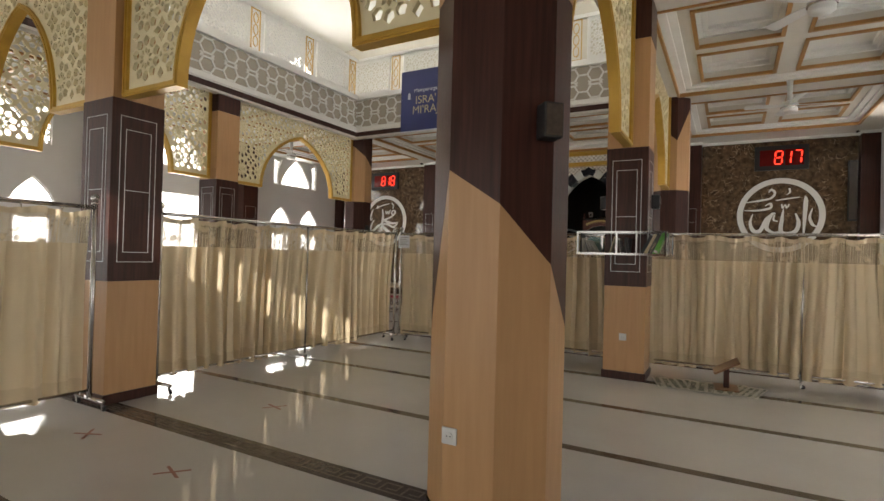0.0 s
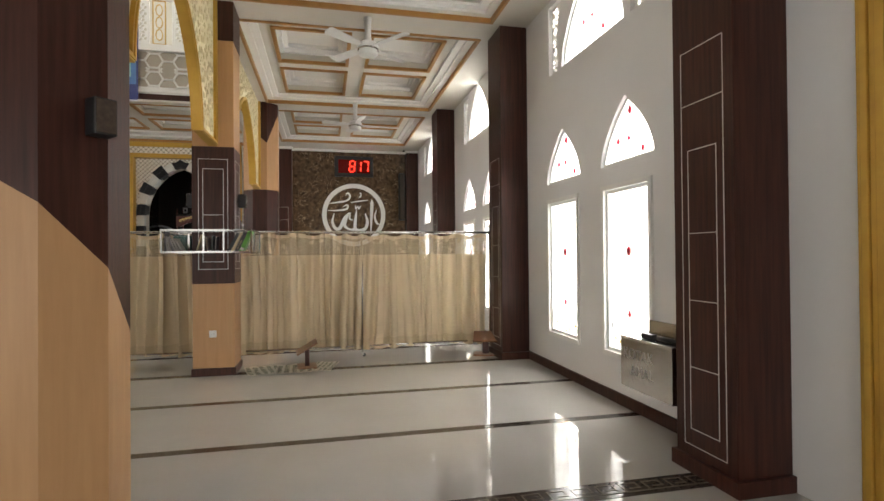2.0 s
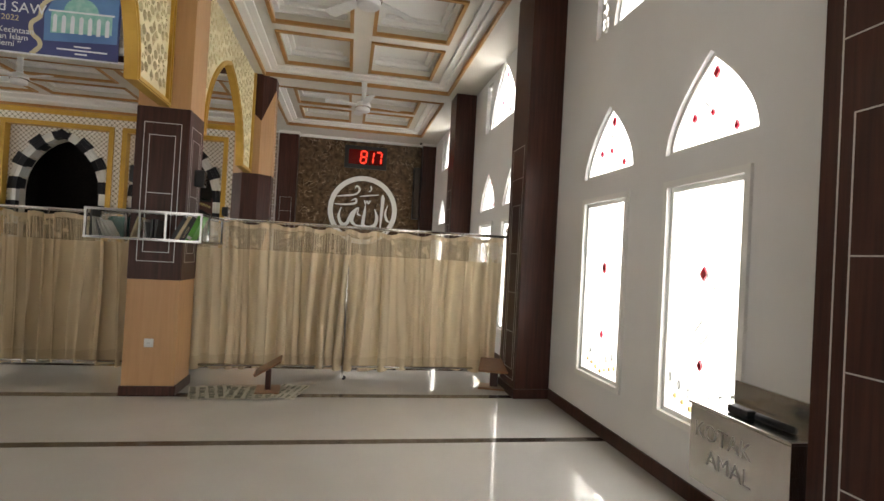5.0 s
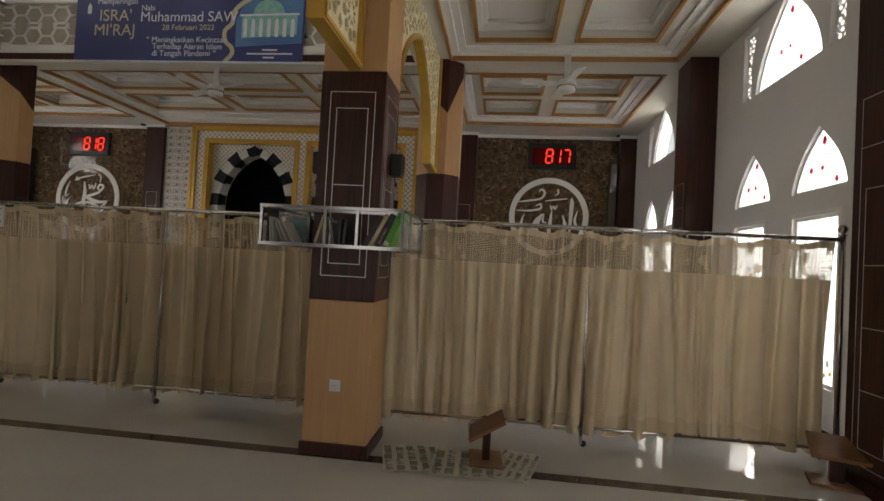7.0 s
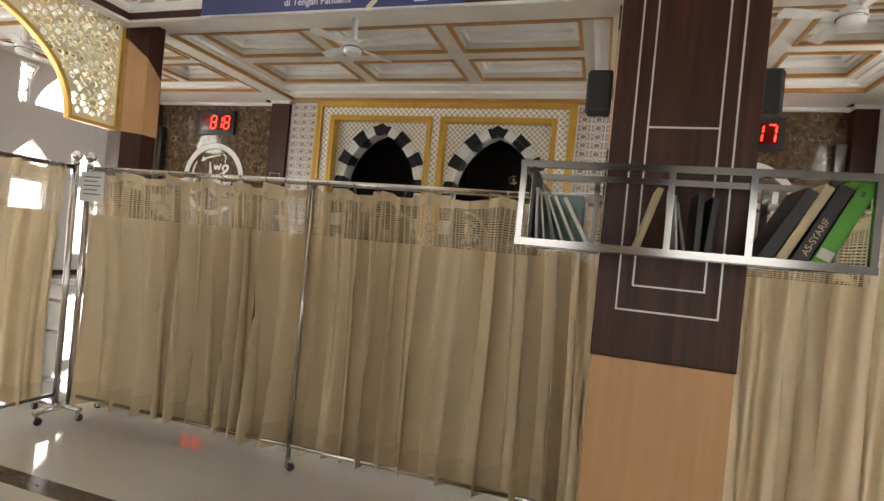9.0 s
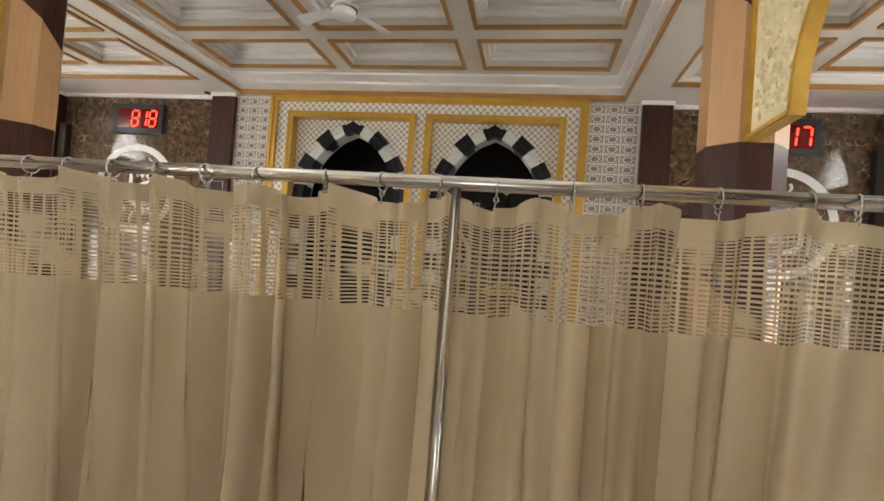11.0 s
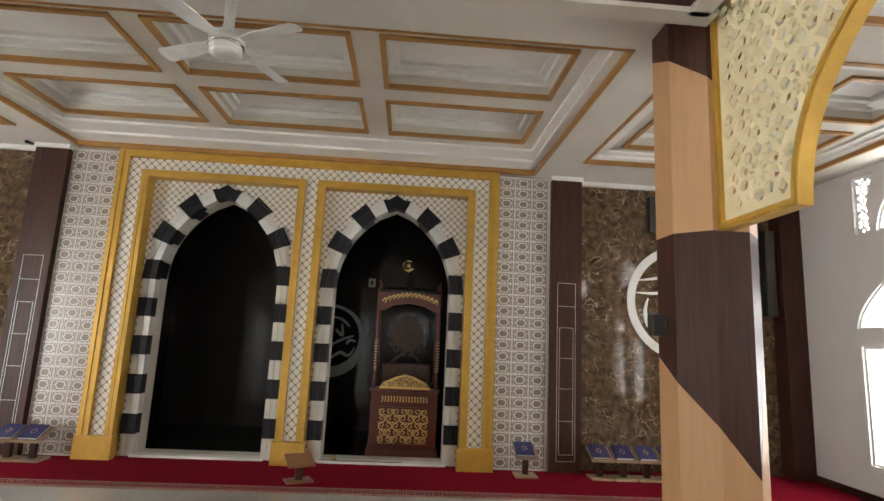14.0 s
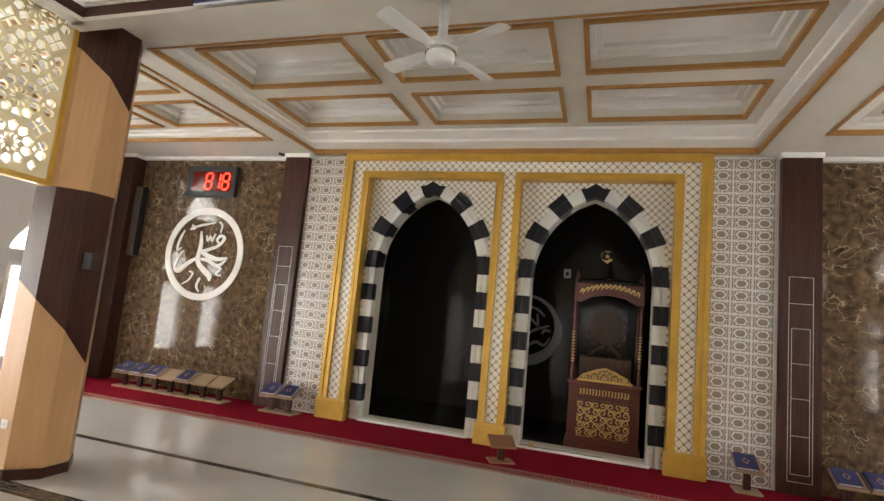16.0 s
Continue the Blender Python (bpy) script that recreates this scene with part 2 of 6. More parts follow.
def merge(bm, other, m=None):
    """Adds the bmesh other, moved by m, to bm and frees it."""
    if m is not None:
        bmesh.ops.transform(other, matrix=m, verts=other.verts[:])
    seen = {}
    for v in other.verts:
        seen[v] = bm.verts.new(v.co)
    for f in other.faces:
        g = bm.faces.new([seen[v] for v in f.verts])
        g.smooth = f.smooth
    other.free()
    return bm


def lathe(rings, n=16, bm=None, m=None, cap=True):
    """Rings of (radius, z) turned round z."""
    made = bmesh.new()
    loops = [[made.verts.new((r * math.cos(2 * math.pi * i / n), r * math.sin(2 * math.pi * i / n), z)) for i in range(n)] for r, z in rings]
    for a, b in zip(loops, loops[1:]):
        for i in range(n):
            made.faces.new((a[i], a[(i + 1) % n], b[(i + 1) % n], b[i])).smooth = True
    if cap:
        made.faces.new(loops[0][::-1])
        made.faces.new(loops[-1])
    if m is not None:
        bmesh.ops.transform(made, matrix=m, verts=made.verts[:])
    if bm is None:
        return made
    return merge(bm, made)


def rod(a, b, r, n=12, bm=None):
    a, b = Vector(a), Vector(b)
    d = b - a
    m = Matrix.Translation(a) @ d.to_track_quat("Z", "Y").to_matrix().to_4x4()
    return lathe([(r, 0), (r, d.length)], n, bm, m)


def torus(at, axis, big, small, n=20, k=8, bm=None):
    made = bmesh.new()
    q = Vector(axis).to_track_quat("Z", "Y").to_matrix().to_4x4()
    g = [[made.verts.new(((big + small * math.cos(2 * math.pi * j / k)) * math.cos(2 * math.pi * i / n), (big + small * math.cos(2 * math.pi * j / k)) * math.sin(2 * math.pi * i / n), small * math.sin(2 * math.pi * j / k))) for j in range(k)] for i in range(n)]
    for i in range(n):
        for j in range(k):
            made.faces.new((g[i][j], g[(i + 1) % n][j], g[(i + 1) % n][(j + 1) % k], g[i][(j + 1) % k])).smooth = True
    bmesh.ops.transform(made, matrix=Matrix.Translation(at) @ q, verts=made.verts[:])
    return made if bm is None else merge(bm, made)


def area2(p):
    return sum(a[0] * b[1] - b[0] * a[1] for a, b in zip(p, p[1:] + p[:1])) / 2


def sheet(outer, holes, w0, w1, place, bm=None):
    """A plate with an outline and holes in (u, v), from depth w0 to w1; place(u, v, w) gives the point."""
    from mathutils.geometry import tessellate_polygon
    made = bmesh.new()
    loops = [list(outer)] + [list(h) for h in holes]
    loops = [p if (area2(p) > 0) == (i == 0) else p[::-1] for i, p in enumerate(loops)]
    tris = tessellate_polygon([[Vector((u, v, 0)) for u, v in p] for p in loops])
    flat = [q for p in loops for q in p]
    lo = [made.verts.new(place(u, v, w0)) for u, v in flat]
    hi = [made.verts.new(place(u, v, w1)) for u, v in flat]
    for a, b, c in tris:
        for ring, order in ((hi, (a, b, c)), (lo, (c, b, a))):
            try:
                made.faces.new([ring[i] for i in order])
            except ValueError:
                pass
    k = 0
    for p in loops:
        n = len(p)
        for i in range(n):
            a, b = k + i, k + (i + 1) % n
            made.faces.new((lo[a], lo[b], hi[b], hi[a]))
        k += n
    bmesh.ops.recalc_face_normals(made, faces=made.faces[:])
    return made if bm is None else merge(bm, made)


def inset(poly, d):
    """The outline moved inwards by d (mitred)."""
    p = poly if area2(poly) > 0 else poly[::-1]
    out = []
    for i in range(len(p)):
        a, b, c = (Vector(p[j % len(p)]) for j in (i - 1, i, i + 1))
        e, f = (b - a).normalized(), (c - b).normalized()
        n1, n2 = Vector((-e.y, e.x)), Vector((-f.y, f.x))
        t = n1 + n2
        t = t / max(0.35, t.length_squared / 2)
        out.append(tuple(b + t * d))
    return out


def along_x(y, s=1):
    return lambda u, v, w: (u, y + s * w, v)


def along_y(x, s=1):
    return lambda u, v, w: (x + s * w, u, v)


def pointed(c, half, z0, zs, za, n=9):
    """A pointed arch's outline: sill z0, springing zs, apex za."""
    pts = [(c - half, z0), (c + half, z0)]
    if zs - z0 < 0.01:
        pts = []
    for i in range(n + 1):
        a = i / n
        pts.append((c + half * (1 - a ** 1.75), zs + (za - zs) * a))
    for i in range(n - 1, -1, -1):
        a = i / n
        pts.append((c - half * (1 - a ** 1.75), zs + (za - zs) * a))
    return pts


def inside(p, poly):
    x, y = p
    hit = False
    for (x0, y0), (x1, y1) in zip(poly, poly[1:] + poly[:1]):
        if (y0 > y) != (y1 > y) and x < (x1 - x0) * (y - y0) / (y1 - y0) + x0:
            hit = not hit
    return hit


def rosettes(poly, pitch, u0, v0, gap=0.0):
    """The openings of a star-and-petal lattice, those that lie within poly."""
    core = inset(poly, gap)
    us, vs = [p[0] for p in poly], [p[1] for p in poly]
    holes = []

    def add(h):
        if all(inside(q, core) for q in h):
            holes.append(h)
    r = pitch / 2
    i0, i1 = int((min(us) - u0) / pitch) - 2, int((max(us) - u0) / pitch) + 2
    j0, j1 = int((min(vs) - v0) / pitch) - 2, int((max(vs) - v0) / pitch) + 2
    for i in range(i0, i1 + 1):
        for j in range(j0, j1 + 1):
            cx, cy = u0 + i * pitch, v0 + j * pitch
            for k in range(10):
                a = 2 * math.pi * (k + 0.5) / 10

                def at(rad, da):
                    return (cx + rad * r * math.cos(a + da), cy + rad * r * math.sin(a + da))
                add([at(0.15, 0.0), at(0.33, 0.25), at(0.47, 0.0), at(0.33, -0.25)])
                add([at(0.505, 0.07), at(0.60, 0.262), at(0.82, 0.252), at(0.965, 0.0), at(0.82, -0.252), at(0.60, -0.262), at(0.505, -0.07)])
            add([(cx + r * q[0], cy + r * q[1]) for q in ((0.90, 0.0), (1.0, 0.14), (1.10, 0.0), (1.0, -0.14))])
            for sx in (0.5,):
                qx, qy = cx + pitch / 2, cy + pitch / 2
                for k in range(4):
                    a = math.pi / 2 * k

                    def at2(rad, da):
                        return (qx + rad * r * math.cos(a + da), qy + rad * r * math.sin(a + da))
                    add([at2(0.05, 0.6), at2(0.32, 0.66), at2(0.54, 0.0), at2(0.32, -0.66), at2(0.05, -0.6)])
    return holes

# ---- floor ----
bm = box(XL - 0.3, XR + 0.3, YB - 0.3, YF + 3.2, -0.2, 0.0)
link("floor", bm, "floor", None, "polished cream stone tile floor", "floor", "structure")
outside = box(-60, 60, -60, 60, -0.5, -0.25)
link("ground", outside, "wall", None, "pale paving outside the building", "ground", "structure")
for y, half in ((-0.1, 0.045), (1.2, 0.045), (2.5, 0.10), (3.8, 0.045), (5.1, 0.045), (6.42, 0.06), (7.7, 0.045), (9.0, 0.045), (10.6, 0.10), (12.1, 0.045)):
    strip = link("floor_strip", box(XL + 0.02, XR - 0.02, y - half, y + half, -0.02, 0.002), "strip", None, "dark granite strip laid in the floor", "floor strip", "structure", "floor strips")
    if half == 0.10:
        key = bmesh.new()
        x = -9.0
        while x < XR - 0.3:
            for a, b, c, d in ((0, 0.16, -0.055, -0.043), (0.0, 0.012, -0.043, 0.05), (0.0, 0.12, 0.05, 0.062), (0.108, 0.12, -0.005, 0.05), (0.045, 0.12, -0.015, -0.004)):
                box(x + a, x + b, y + c, y + d, 0.001, 0.0045, key)
            x += 0.16
        link("meander_inlay", key, "key", strip, "pale key-pattern inlay", kind="stuff")

# ---- side walls with their window groups ----
def bay_openings(c, door=False):
    """Outlines of the openings of one wall bay round its middle c: (kind, outline)."""
    out = []
    if door:
        out.append(("door", [(c - 0.95, 0.0), (c + 0.95, 0.0), (c + 0.95, 2.95), (c - 0.95, 2.95)]))
    else:
        for s in (-0.66, 0.66):
            out.append(("window", [(c + s - 0.38, 0.47), (c + s + 0.38, 0.47), (c + s + 0.38, 2.08), (c + s - 0.38, 2.08)]))
            out.append(("arch", pointed(c + s, 0.44, 2.31, 2.311, 2.93)))
    out.append(("top", pointed(c, 0.66, 3.66, 3.661, 4.60)))
    for s in (-1, 1):
        out.append(("lattice", [(c + s * 0.76, 3.66), (c + s * 1.0, 3.66), (c + s * 1.0, 4.50), (c + s * 0.64, 4.50), (c + s * 0.78, 4.1)]))
    return out


def grow(poly, d):
    return inset(poly, -d)


def ornament(parent, c, z0, z1, place, big):
    """Leading and red glass drops on a pane."""
    lead = bmesh.new()
    mid, h = c, z1 - z0

    def ring(u, v, ru, rv, t=0.012, n=8):
        o = [(u + ru * math.cos(2 * math.pi * i / n), v + rv * math.sin(2 * math.pi * i / n)) for i in range(n)]
        sheet(o, [[(u + (a - u) * (1 - t / ru), v + (b - v) * (1 - t / rv)) for a, b in o]], -0.004, 0.006, place, lead)

    def drop(u, v, s, material="red_glass"):
        o = [(u, v - 1.3 * s), (u + 0.8 * s, v - 0.1 * s), (u, v + 1.3 * s), (u - 0.8 * s, v - 0.1 * s)]
        part("red_glass_drop" if material == "red_glass" else "leaf_glass_drop", sheet(o, [], -0.006, 0.010, place), material, parent)
    if big:
        v = z0 + 0.62 * h
        drop(mid, v, 0.038)
        drop(mid, z0 + 0.25 * h, 0.028)
        ring(mid, z0 + 0.38 * h, 0.07, 0.085, 0.014, 4)
        for s in (-1, 1):
            ring(mid + s * 0.12, v + 0.09, 0.11, 0.022, 0.006, 10)
            ring(mid + s * 0.08, v - 0.02, 0.05, 0.085, 0.007, 10)
        for k in range(7):
            a = -0.3 + 0.1 * k
            ring(mid + a, z0 + 0.10 * h + 0.42 * abs(a) * 0.8, 0.020, 0.036, 0.012, 6)
            drop(mid + a * 0.8, z0 + 0.045 * h + 0.3 * abs(a) * 0.8, 0.016, "goldw")
    else:
        drop(mid, z0 + 0.78 * h, 0.032)
        drop(mid - 0.2, z0 + 0.14 * h, 0.024)
        drop(mid + 0.2, z0 + 0.36 * h, 0.024)
        drop(mid + 0.02, z0 + 0.36 * h, 0.020)
        ring(mid, z0 + 0.5 * h, 0.10, 0.05, 0.008, 10)
        ring(mid, z0 + 0.22 * h, 0.16, 0.04, 0.008, 10)
    part("leading", lead, "lead", parent)


def side_wall(name, x, s, centres, doors, detail):
    """A side wall whose room face is at x; s points out of the room."""
    place = along_y(x, s)
    holes, wins = [], []
    for c in centres:
        for kind, o in bay_openings(c, c in doors):
            holes.append(o)
            wins.append((kind, o, c))
    for c in centres:
        holes.append(pointed(c, 1.2, 5.9, 6.9, 8.2))
    outer = [(YB - 0.25, -0.2), (YF + 0.25, -0.2), (YF + 0.25, ZTOP), (YB - 0.25, ZTOP)]
    link(name, sheet(outer, holes, 0.0, 0.24, place), "wall", None, "white painted plaster wall with pointed window openings", "wall", "structure")
    n = 0
    for kind, o, c in wins:
        n += 1
        rich = detail and c in (4.64, 8.72)
        if kind == "lattice":
            th = thing("window_lattice", place(c, 3.7, 0.1), "white pierced lattice infill beside the upper window", "lattice", "window lattices")
            th.location = (0, 0, 0)
            hs = rosettes(o, 0.26, c, 3.8, 0.008)
            part("lattice_board", sheet(inset(o, 0.001), hs, 0.05, 0.075, place), "white", th)
            continue
        u = [p[0] for p in o]
        v = [p[1] for p in o]
        what = {"window": "tall white-framed window with clear glass and red drops", "arch": "pointed white-framed fanlight with red glass drops", "top": "large pointed upper window with stained glass", "door": "bright open double doorway with white frame"}[kind]
        th = tagged(new("window_%d" % n if kind != "door" else "door_%d" % n), what, "window" if kind != "door" else "doorway", "", "structure")
        if kind == "window":
            rim = inset(o, -0.035)
            part("window_casing", sheet(rim, [inset(o, 0.012)], -0.022, 0.06, place), "white", th)
            part("window_frame", sheet(inset(o, 0.013), [inset(o, 0.045)], 0.012, 0.055, place), "white", th)
            pane_o, pw = inset(o, 0.042), 0.034
        else:
            part("window_frame", sheet(inset(o, 0.001), [inset(o, 0.028)], 0.035, 0.085, place), "white", th)
            pane_o, pw = inset(o, 0.026), 0.06
        if kind != "door":
            pn = part("pane", sheet(pane_o, [], pw, pw + 0.006, place), "glass", th)
            pn.visible_shadow = False
        if rich and kind != "door":
            pl = along_y(x + s * (pw - 0.004), -s)
            ornament(th, (min(u) + max(u)) / 2, min(v), max(v), pl, kind == "window")
    return place


BAYS_R = (0.36, 4.64, 8.72, 13.02)
side_wall("wall_right", XR, 1, BAYS_R[1:], (), True)
side_wall("wall_left", XL, -1, BAYS_R, (8.72,), False)

# back wall, unseen: the high slot is added to let the morning sun in
holes = []
holes += [[(-3.45, 3.98), (-1.95, 3.98), (-1.95, 4.50), (-3.45, 4.50)]]
# door-sized openings, unseen and added so that light comes from behind
for c in (-11.2, -7.2, -3.2, 0.8):
    holes += [[(c - 1.1, 0.05), (c + 1.1, 0.05), (c + 1.1, 2.8), (c - 1.1, 2.8)]]
link("wall_back", sheet([(XL - 0.24, -0.2), (XR + 0.24, -0.2), (XR + 0.24, ZTOP), (XL - 0.24, ZTOP)], holes, 0.0, 0.24, along_x(YB, -1)), "wall", None, "white painted plaster wall", "wall", "structure")

# bars added in the slot to break the sun into a row of dashes
for i in range(9):
    x = -3.36 + 0.165 * i
    link("window_mullion", box(x, x + 0.06, YB - 0.12, YB - 0.09, 3.981, 4.499), "white", None, "white bar added in an unseen back slot to split the sun", "mullion", "structure")
for x in (XL - 1.4, XR + 1.4):
    link("backdrop", box(x - 0.02, x + 0.02, YB - 6, YF + 6, -0.24, 12), "skyglow", None, "bright hazy daylight outside the windows", "backdrop", "structure")
# added glowing panel; it also keeps direct sun out of the low openings
link("backdrop", box(XL, XR, YB - 0.62, YB - 0.6, -0.24, 3.2), "skyglow", None, "glowing panel added outside the unseen back openings", "backdrop", "structure")

# wall base boards
for x, s in ((XR, -1), (XL, 1)):
    link("baseboard", box(min(x, x + s * 0.02), max(x, x + s * 0.02), 2.78 if s < 0 else YB, YF - 0.01, 0.0, 0.11, None, 0.003), "dark", None, "dark brown base board", "baseboard", "structure")
    link("baseboard", box(min(x, x + s * 0.02), max(x, x + s * 0.02), YB, 1.0, 0.0, 0.11, None, 0.003), "dark", None, "dark brown base board", "baseboard", "structure")

# ---- ceilings ----
def ceiling(name, x0, x1, y0, y1, nx, ny, label, e=(0.42, 0.42, 0.42, 0.42), rib=0.17, near=1.0, far=1.0):
    """Coffered ceiling: a rib grid with deep cells, gold-brown mouldings and a white cornice."""
    cx, cy = (x1 - x0 - e[0] - e[1]) / nx, (y1 - y0 - e[2] - e[3]) / ny
    holes, cells = [], []
    for i in range(nx):
        for j in range(ny):
            a, b = x0 + e[0] + i * cx + 0.17, x0 + e[0] + (i + 1) * cx - 0.17
            c, d = y0 + e[2] + j * cy + rib, y0 + e[2] + (j + 1) * cy - rib
            holes.append([(a, c), (b, c), (b, d), (a, d)])
    place = lambda u, v, w: (u, v, ZC + 0.06 + w)
    ob = link(name, sheet([(x0, y0), (x1, y0), (x1, y1), (x0, y1)], holes, 0.0, 0.26, place), "ceil", None, label, "ceiling", "structure")
    up = bmesh.new()
    box(x0, x1, y0, y1, ZC + 0.30, ZC + 0.5, up)
    link("ceiling_panels", up, "white", None, "white recessed ceiling panels", "ceiling", "structure")
    tr = bmesh.new()
    wt = bmesh.new()
    for h in holes:
        sheet(inset(h, -0.035), [inset(h, 0.018)], -0.03, 0.02, place, tr)
        sheet(inset(h, 0.004), [inset(h, 0.14)], 0.19, 0.255, place, wt)
        sheet(inset(h, 0.004), [inset(h, 0.07)], 0.12, 0.189, place, wt)
    big = [(x0, y0), (x1, y0), (x1, y1), (x0, y1)]
    rim = lambda d: [(x0 + e[0] - d, y0 + e[2] - near * d), (x1 - e[1] + d, y0 + e[2] - near * d), (x1 - e[1] + d, y1 - e[3] + far * d), (x0 + e[0] - d, y1 - e[3] + far * d)]
    sheet(rim(0.24), [rim(0.13)], -0.075, 0.004, place, wt)
    sheet(rim(0.13), [rim(0.02)], -0.035, 0.004, place, wt)
    sheet(rim(0.28), [rim(0.24)], -0.14, -0.06, place, tr)
    link("ceiling_trim", tr, "trim", None, "gold-brown mouldings round the ceiling coffers", "trim", "structure")
    link("ceiling_coving", wt, "white", None, "white stepped coving in the ceiling coffers", "trim", "structure")
    # edge beams
    bb = bmesh.new()
    sheet(big, [rim(0.245)], -0.12, 0.12, place, bb)
    link("ceiling_beam", bb, "ceil", None, "cream painted ceiling beams", "beam", "structure")
    return ob


EDGE = 0.26
ceiling("ceiling_front", COLX[2], COLX[0], 10.56, YF, 3, 2, "cream coffered ceiling with gold-brown mouldings", (0.515, 0.655, 0.84, 1.17), 0.20, 0.35, 3.2)
for i, (a, b) in enumerate(((ROWY[2], YF), (ROWY[1], ROWY[2]), (ROWY[0], ROWY[1]), (YB, ROWY[0]))):
    ceiling("ceiling_right_%d" % i, COLX[0], XR, a, b, 2, 2, "cream coffered aisle ceiling with gold-brown mouldings", (0.45, 0.79, 0.5, 1.3 if i == 0 else 0.6))
    ceiling("ceiling_left_%d" % i, XL, COLX[2], a, b, 2, 2, "cream coffered aisle ceiling with gold-brown mouldings", (0.79, 0.45, 0.5, 1.3 if i == 0 else 0.6))
ceiling("ceiling_back", COLX[2], COLX[0], YB, ROWY[0] + 0.2, 3, 3, "cream coffered ceiling with gold-brown mouldings")
link("upper_floor", sheet([(XL, YB), (XR, YB), (XR, YF), (XL, YF)], [[(COLX[2] + 0.1, ROWY[0] + 0.2), (COLX[0] - 0.1, ROWY[0] + 0.2), (COLX[0] - 0.1, ROWY[2] - 0.2), (COLX[2] + 0.1, ROWY[2] - 0.2)]], 0.0, 0.2, lambda u, v, w: (u, v, ZC + 0.52 + w)), "cream", None, "gallery floor round the open middle of the hall", "floor", "structure")
link("roof", box(XL - 0.24, XR + 0.24, YB - 0.24, YF + 3.2, ZTOP, ZTOP + 0.2), "white", None, "white upper ceiling", "ceiling", "structure")
bm = bmesh.new()
box(XL, XR, YF - 0.24, YF - 0.05, ZC - 0.02, ZC + 0.12, bm)
box(XL, XR, YF - 0.12, YF - 0.03, ZC - 0.12, ZC - 0.02, bm)
link("cornice", bm, "white", None, "white stepped cornice over the front wall", "cornice", "structure")

# ---- columns ----
def octagon_column(x, y, turn, name="octagonal_column"):
    """Eight-sided column clad in oak and dark laminate that meet in a rising saw-tooth."""
    col = thing(name, (x, y, 0), "octagonal column clad in pale oak and dark brown laminate", "column", "octagonal columns")
    R = 0.335 / math.cos(math.pi / 8)
    corner = [Vector((R * math.cos(math.pi / 4 * (i + 0.5)), R * math.sin(math.pi / 4 * (i + 0.5)), 0)) for i in range(8)]

    def shell(lo, hi, out=0.0):
        b = bmesh.new()
        for i in range(8):
            j = (i + 1) % 8
            l0, l1, h0, h1 = lo(i, 0), lo(i, 1), hi(i, 0), hi(i, 1)
            k = 1 + out
            p = [(*(corner[i] * k).xy, l0), (*(corner[j] * k).xy, l1), (*(corner[j] * k).xy, h1), (*(corner[i] * k).xy, h0)]
            vs = [b.verts.new(q) for q in p]
            if h1 - l1 < 1e-4:
                b.faces.new([vs[0], vs[1], vs[3]])
            elif h0 - l0 < 1e-4:
                b.faces.new([vs[0], vs[1], vs[2]])
            else:
                b.faces.new(vs)
        return b

    def tooth(base, rise):
        # one face climbs, three descend, twice round
        prof = [0.0, 1.0, 0.78, 0.42]

        def f(i, e):
            k = (i + turn + e) % 4
            return base + rise * prof[k]
        return f
    low, high = tooth(1.06, 0.80), tooth(3.75, 0.62)
    flat = lambda z: (lambda i, e: z)
    part("oak_base", shell(flat(0.1), low), "wood", col, "pale oak cladding")
    part("dark_band", shell(low, flat(SPRING), 0.002), "dark", col, "dark brown cladding")
    part("oak_band", shell(flat(SPRING), high, 0.008), "wood", col, "pale oak cladding")
    part("dark_cap", shell(high, flat(ZC + 0.3), 0.010), "dark", col, "dark brown cladding")
    part("plinth", shell(flat(0.0), flat(0.1), 0.03), "dark", col, "dark brown plinth")
    return col


def outline_lines(parent, u0, u1, v0, v1, place, rungs=(), w=0.006):
    """A thin inlaid silver rectangle with cross lines."""
    b = bmesh.new()
    o = [(u0, v0), (u1, v0), (u1, v1), (u0, v1)]
    sheet(o, [inset(o, w)], -0.001, 0.0025, place, b)
    for r in rungs:
        sheet([(u0 + w, r - w / 2), (u1 - w, r - w / 2), (u1 - w, r + w / 2), (u0 + w, r + w / 2)], [], -0.001, 0.0025, place, b)
    return part("silver_inlay", b, "line", parent)


def square_column(x, y, half, name="square_column"):
    col = thing(name, (x, y, 0), "square column with oak base and dark panels outlined in silver", "column", "square columns")
    h = half
    part("plinth", box(-h - 0.015, h + 0.015, -h - 0.015, h + 0.015, 0, 0.09, None, 0.004), "dark", col)
    part("oak_base", box(-h, h, -h, h, 0.09, 1.115, None, 0.004), "wood", col)
    part("dark_shaft", box(-h - 0.004, h + 0.004, -h - 0.004, h + 0.004, 1.116, 2.79, None, 0.004), "dark", col)
    part("oak_shaft", box(-h, h, -h, h, 2.791, 4.1, None, 0.004), "wood", col)
    part("dark_cap", box(-h - 0.004, h + 0.004, -h - 0.004, h + 0.004, 4.101, ZC + 0.3, None, 0.004), "dark", col)
    f = h + 0.004
    faces = (lambda u, v, w: (u, -f - w, v), lambda u, v, w: (f + w, u, v), lambda u, v, w: (-f - w, u, v), lambda u, v, w: (u, f + w, v))
    for pl in faces:
        outline_lines(col, -0.17, 0.17, 1.29, 2.64, pl)
        outline_lines(col, -0.12, 0.12, 1.38, 2.52, pl, (1.955,))
    return col


octagon_column(COLX[0], ROWY[0], 0)
octagon_column(COLX[0] + 0.04, ROWY[2], 2)
octagon_column(COLX[2], ROWY[2], 0)
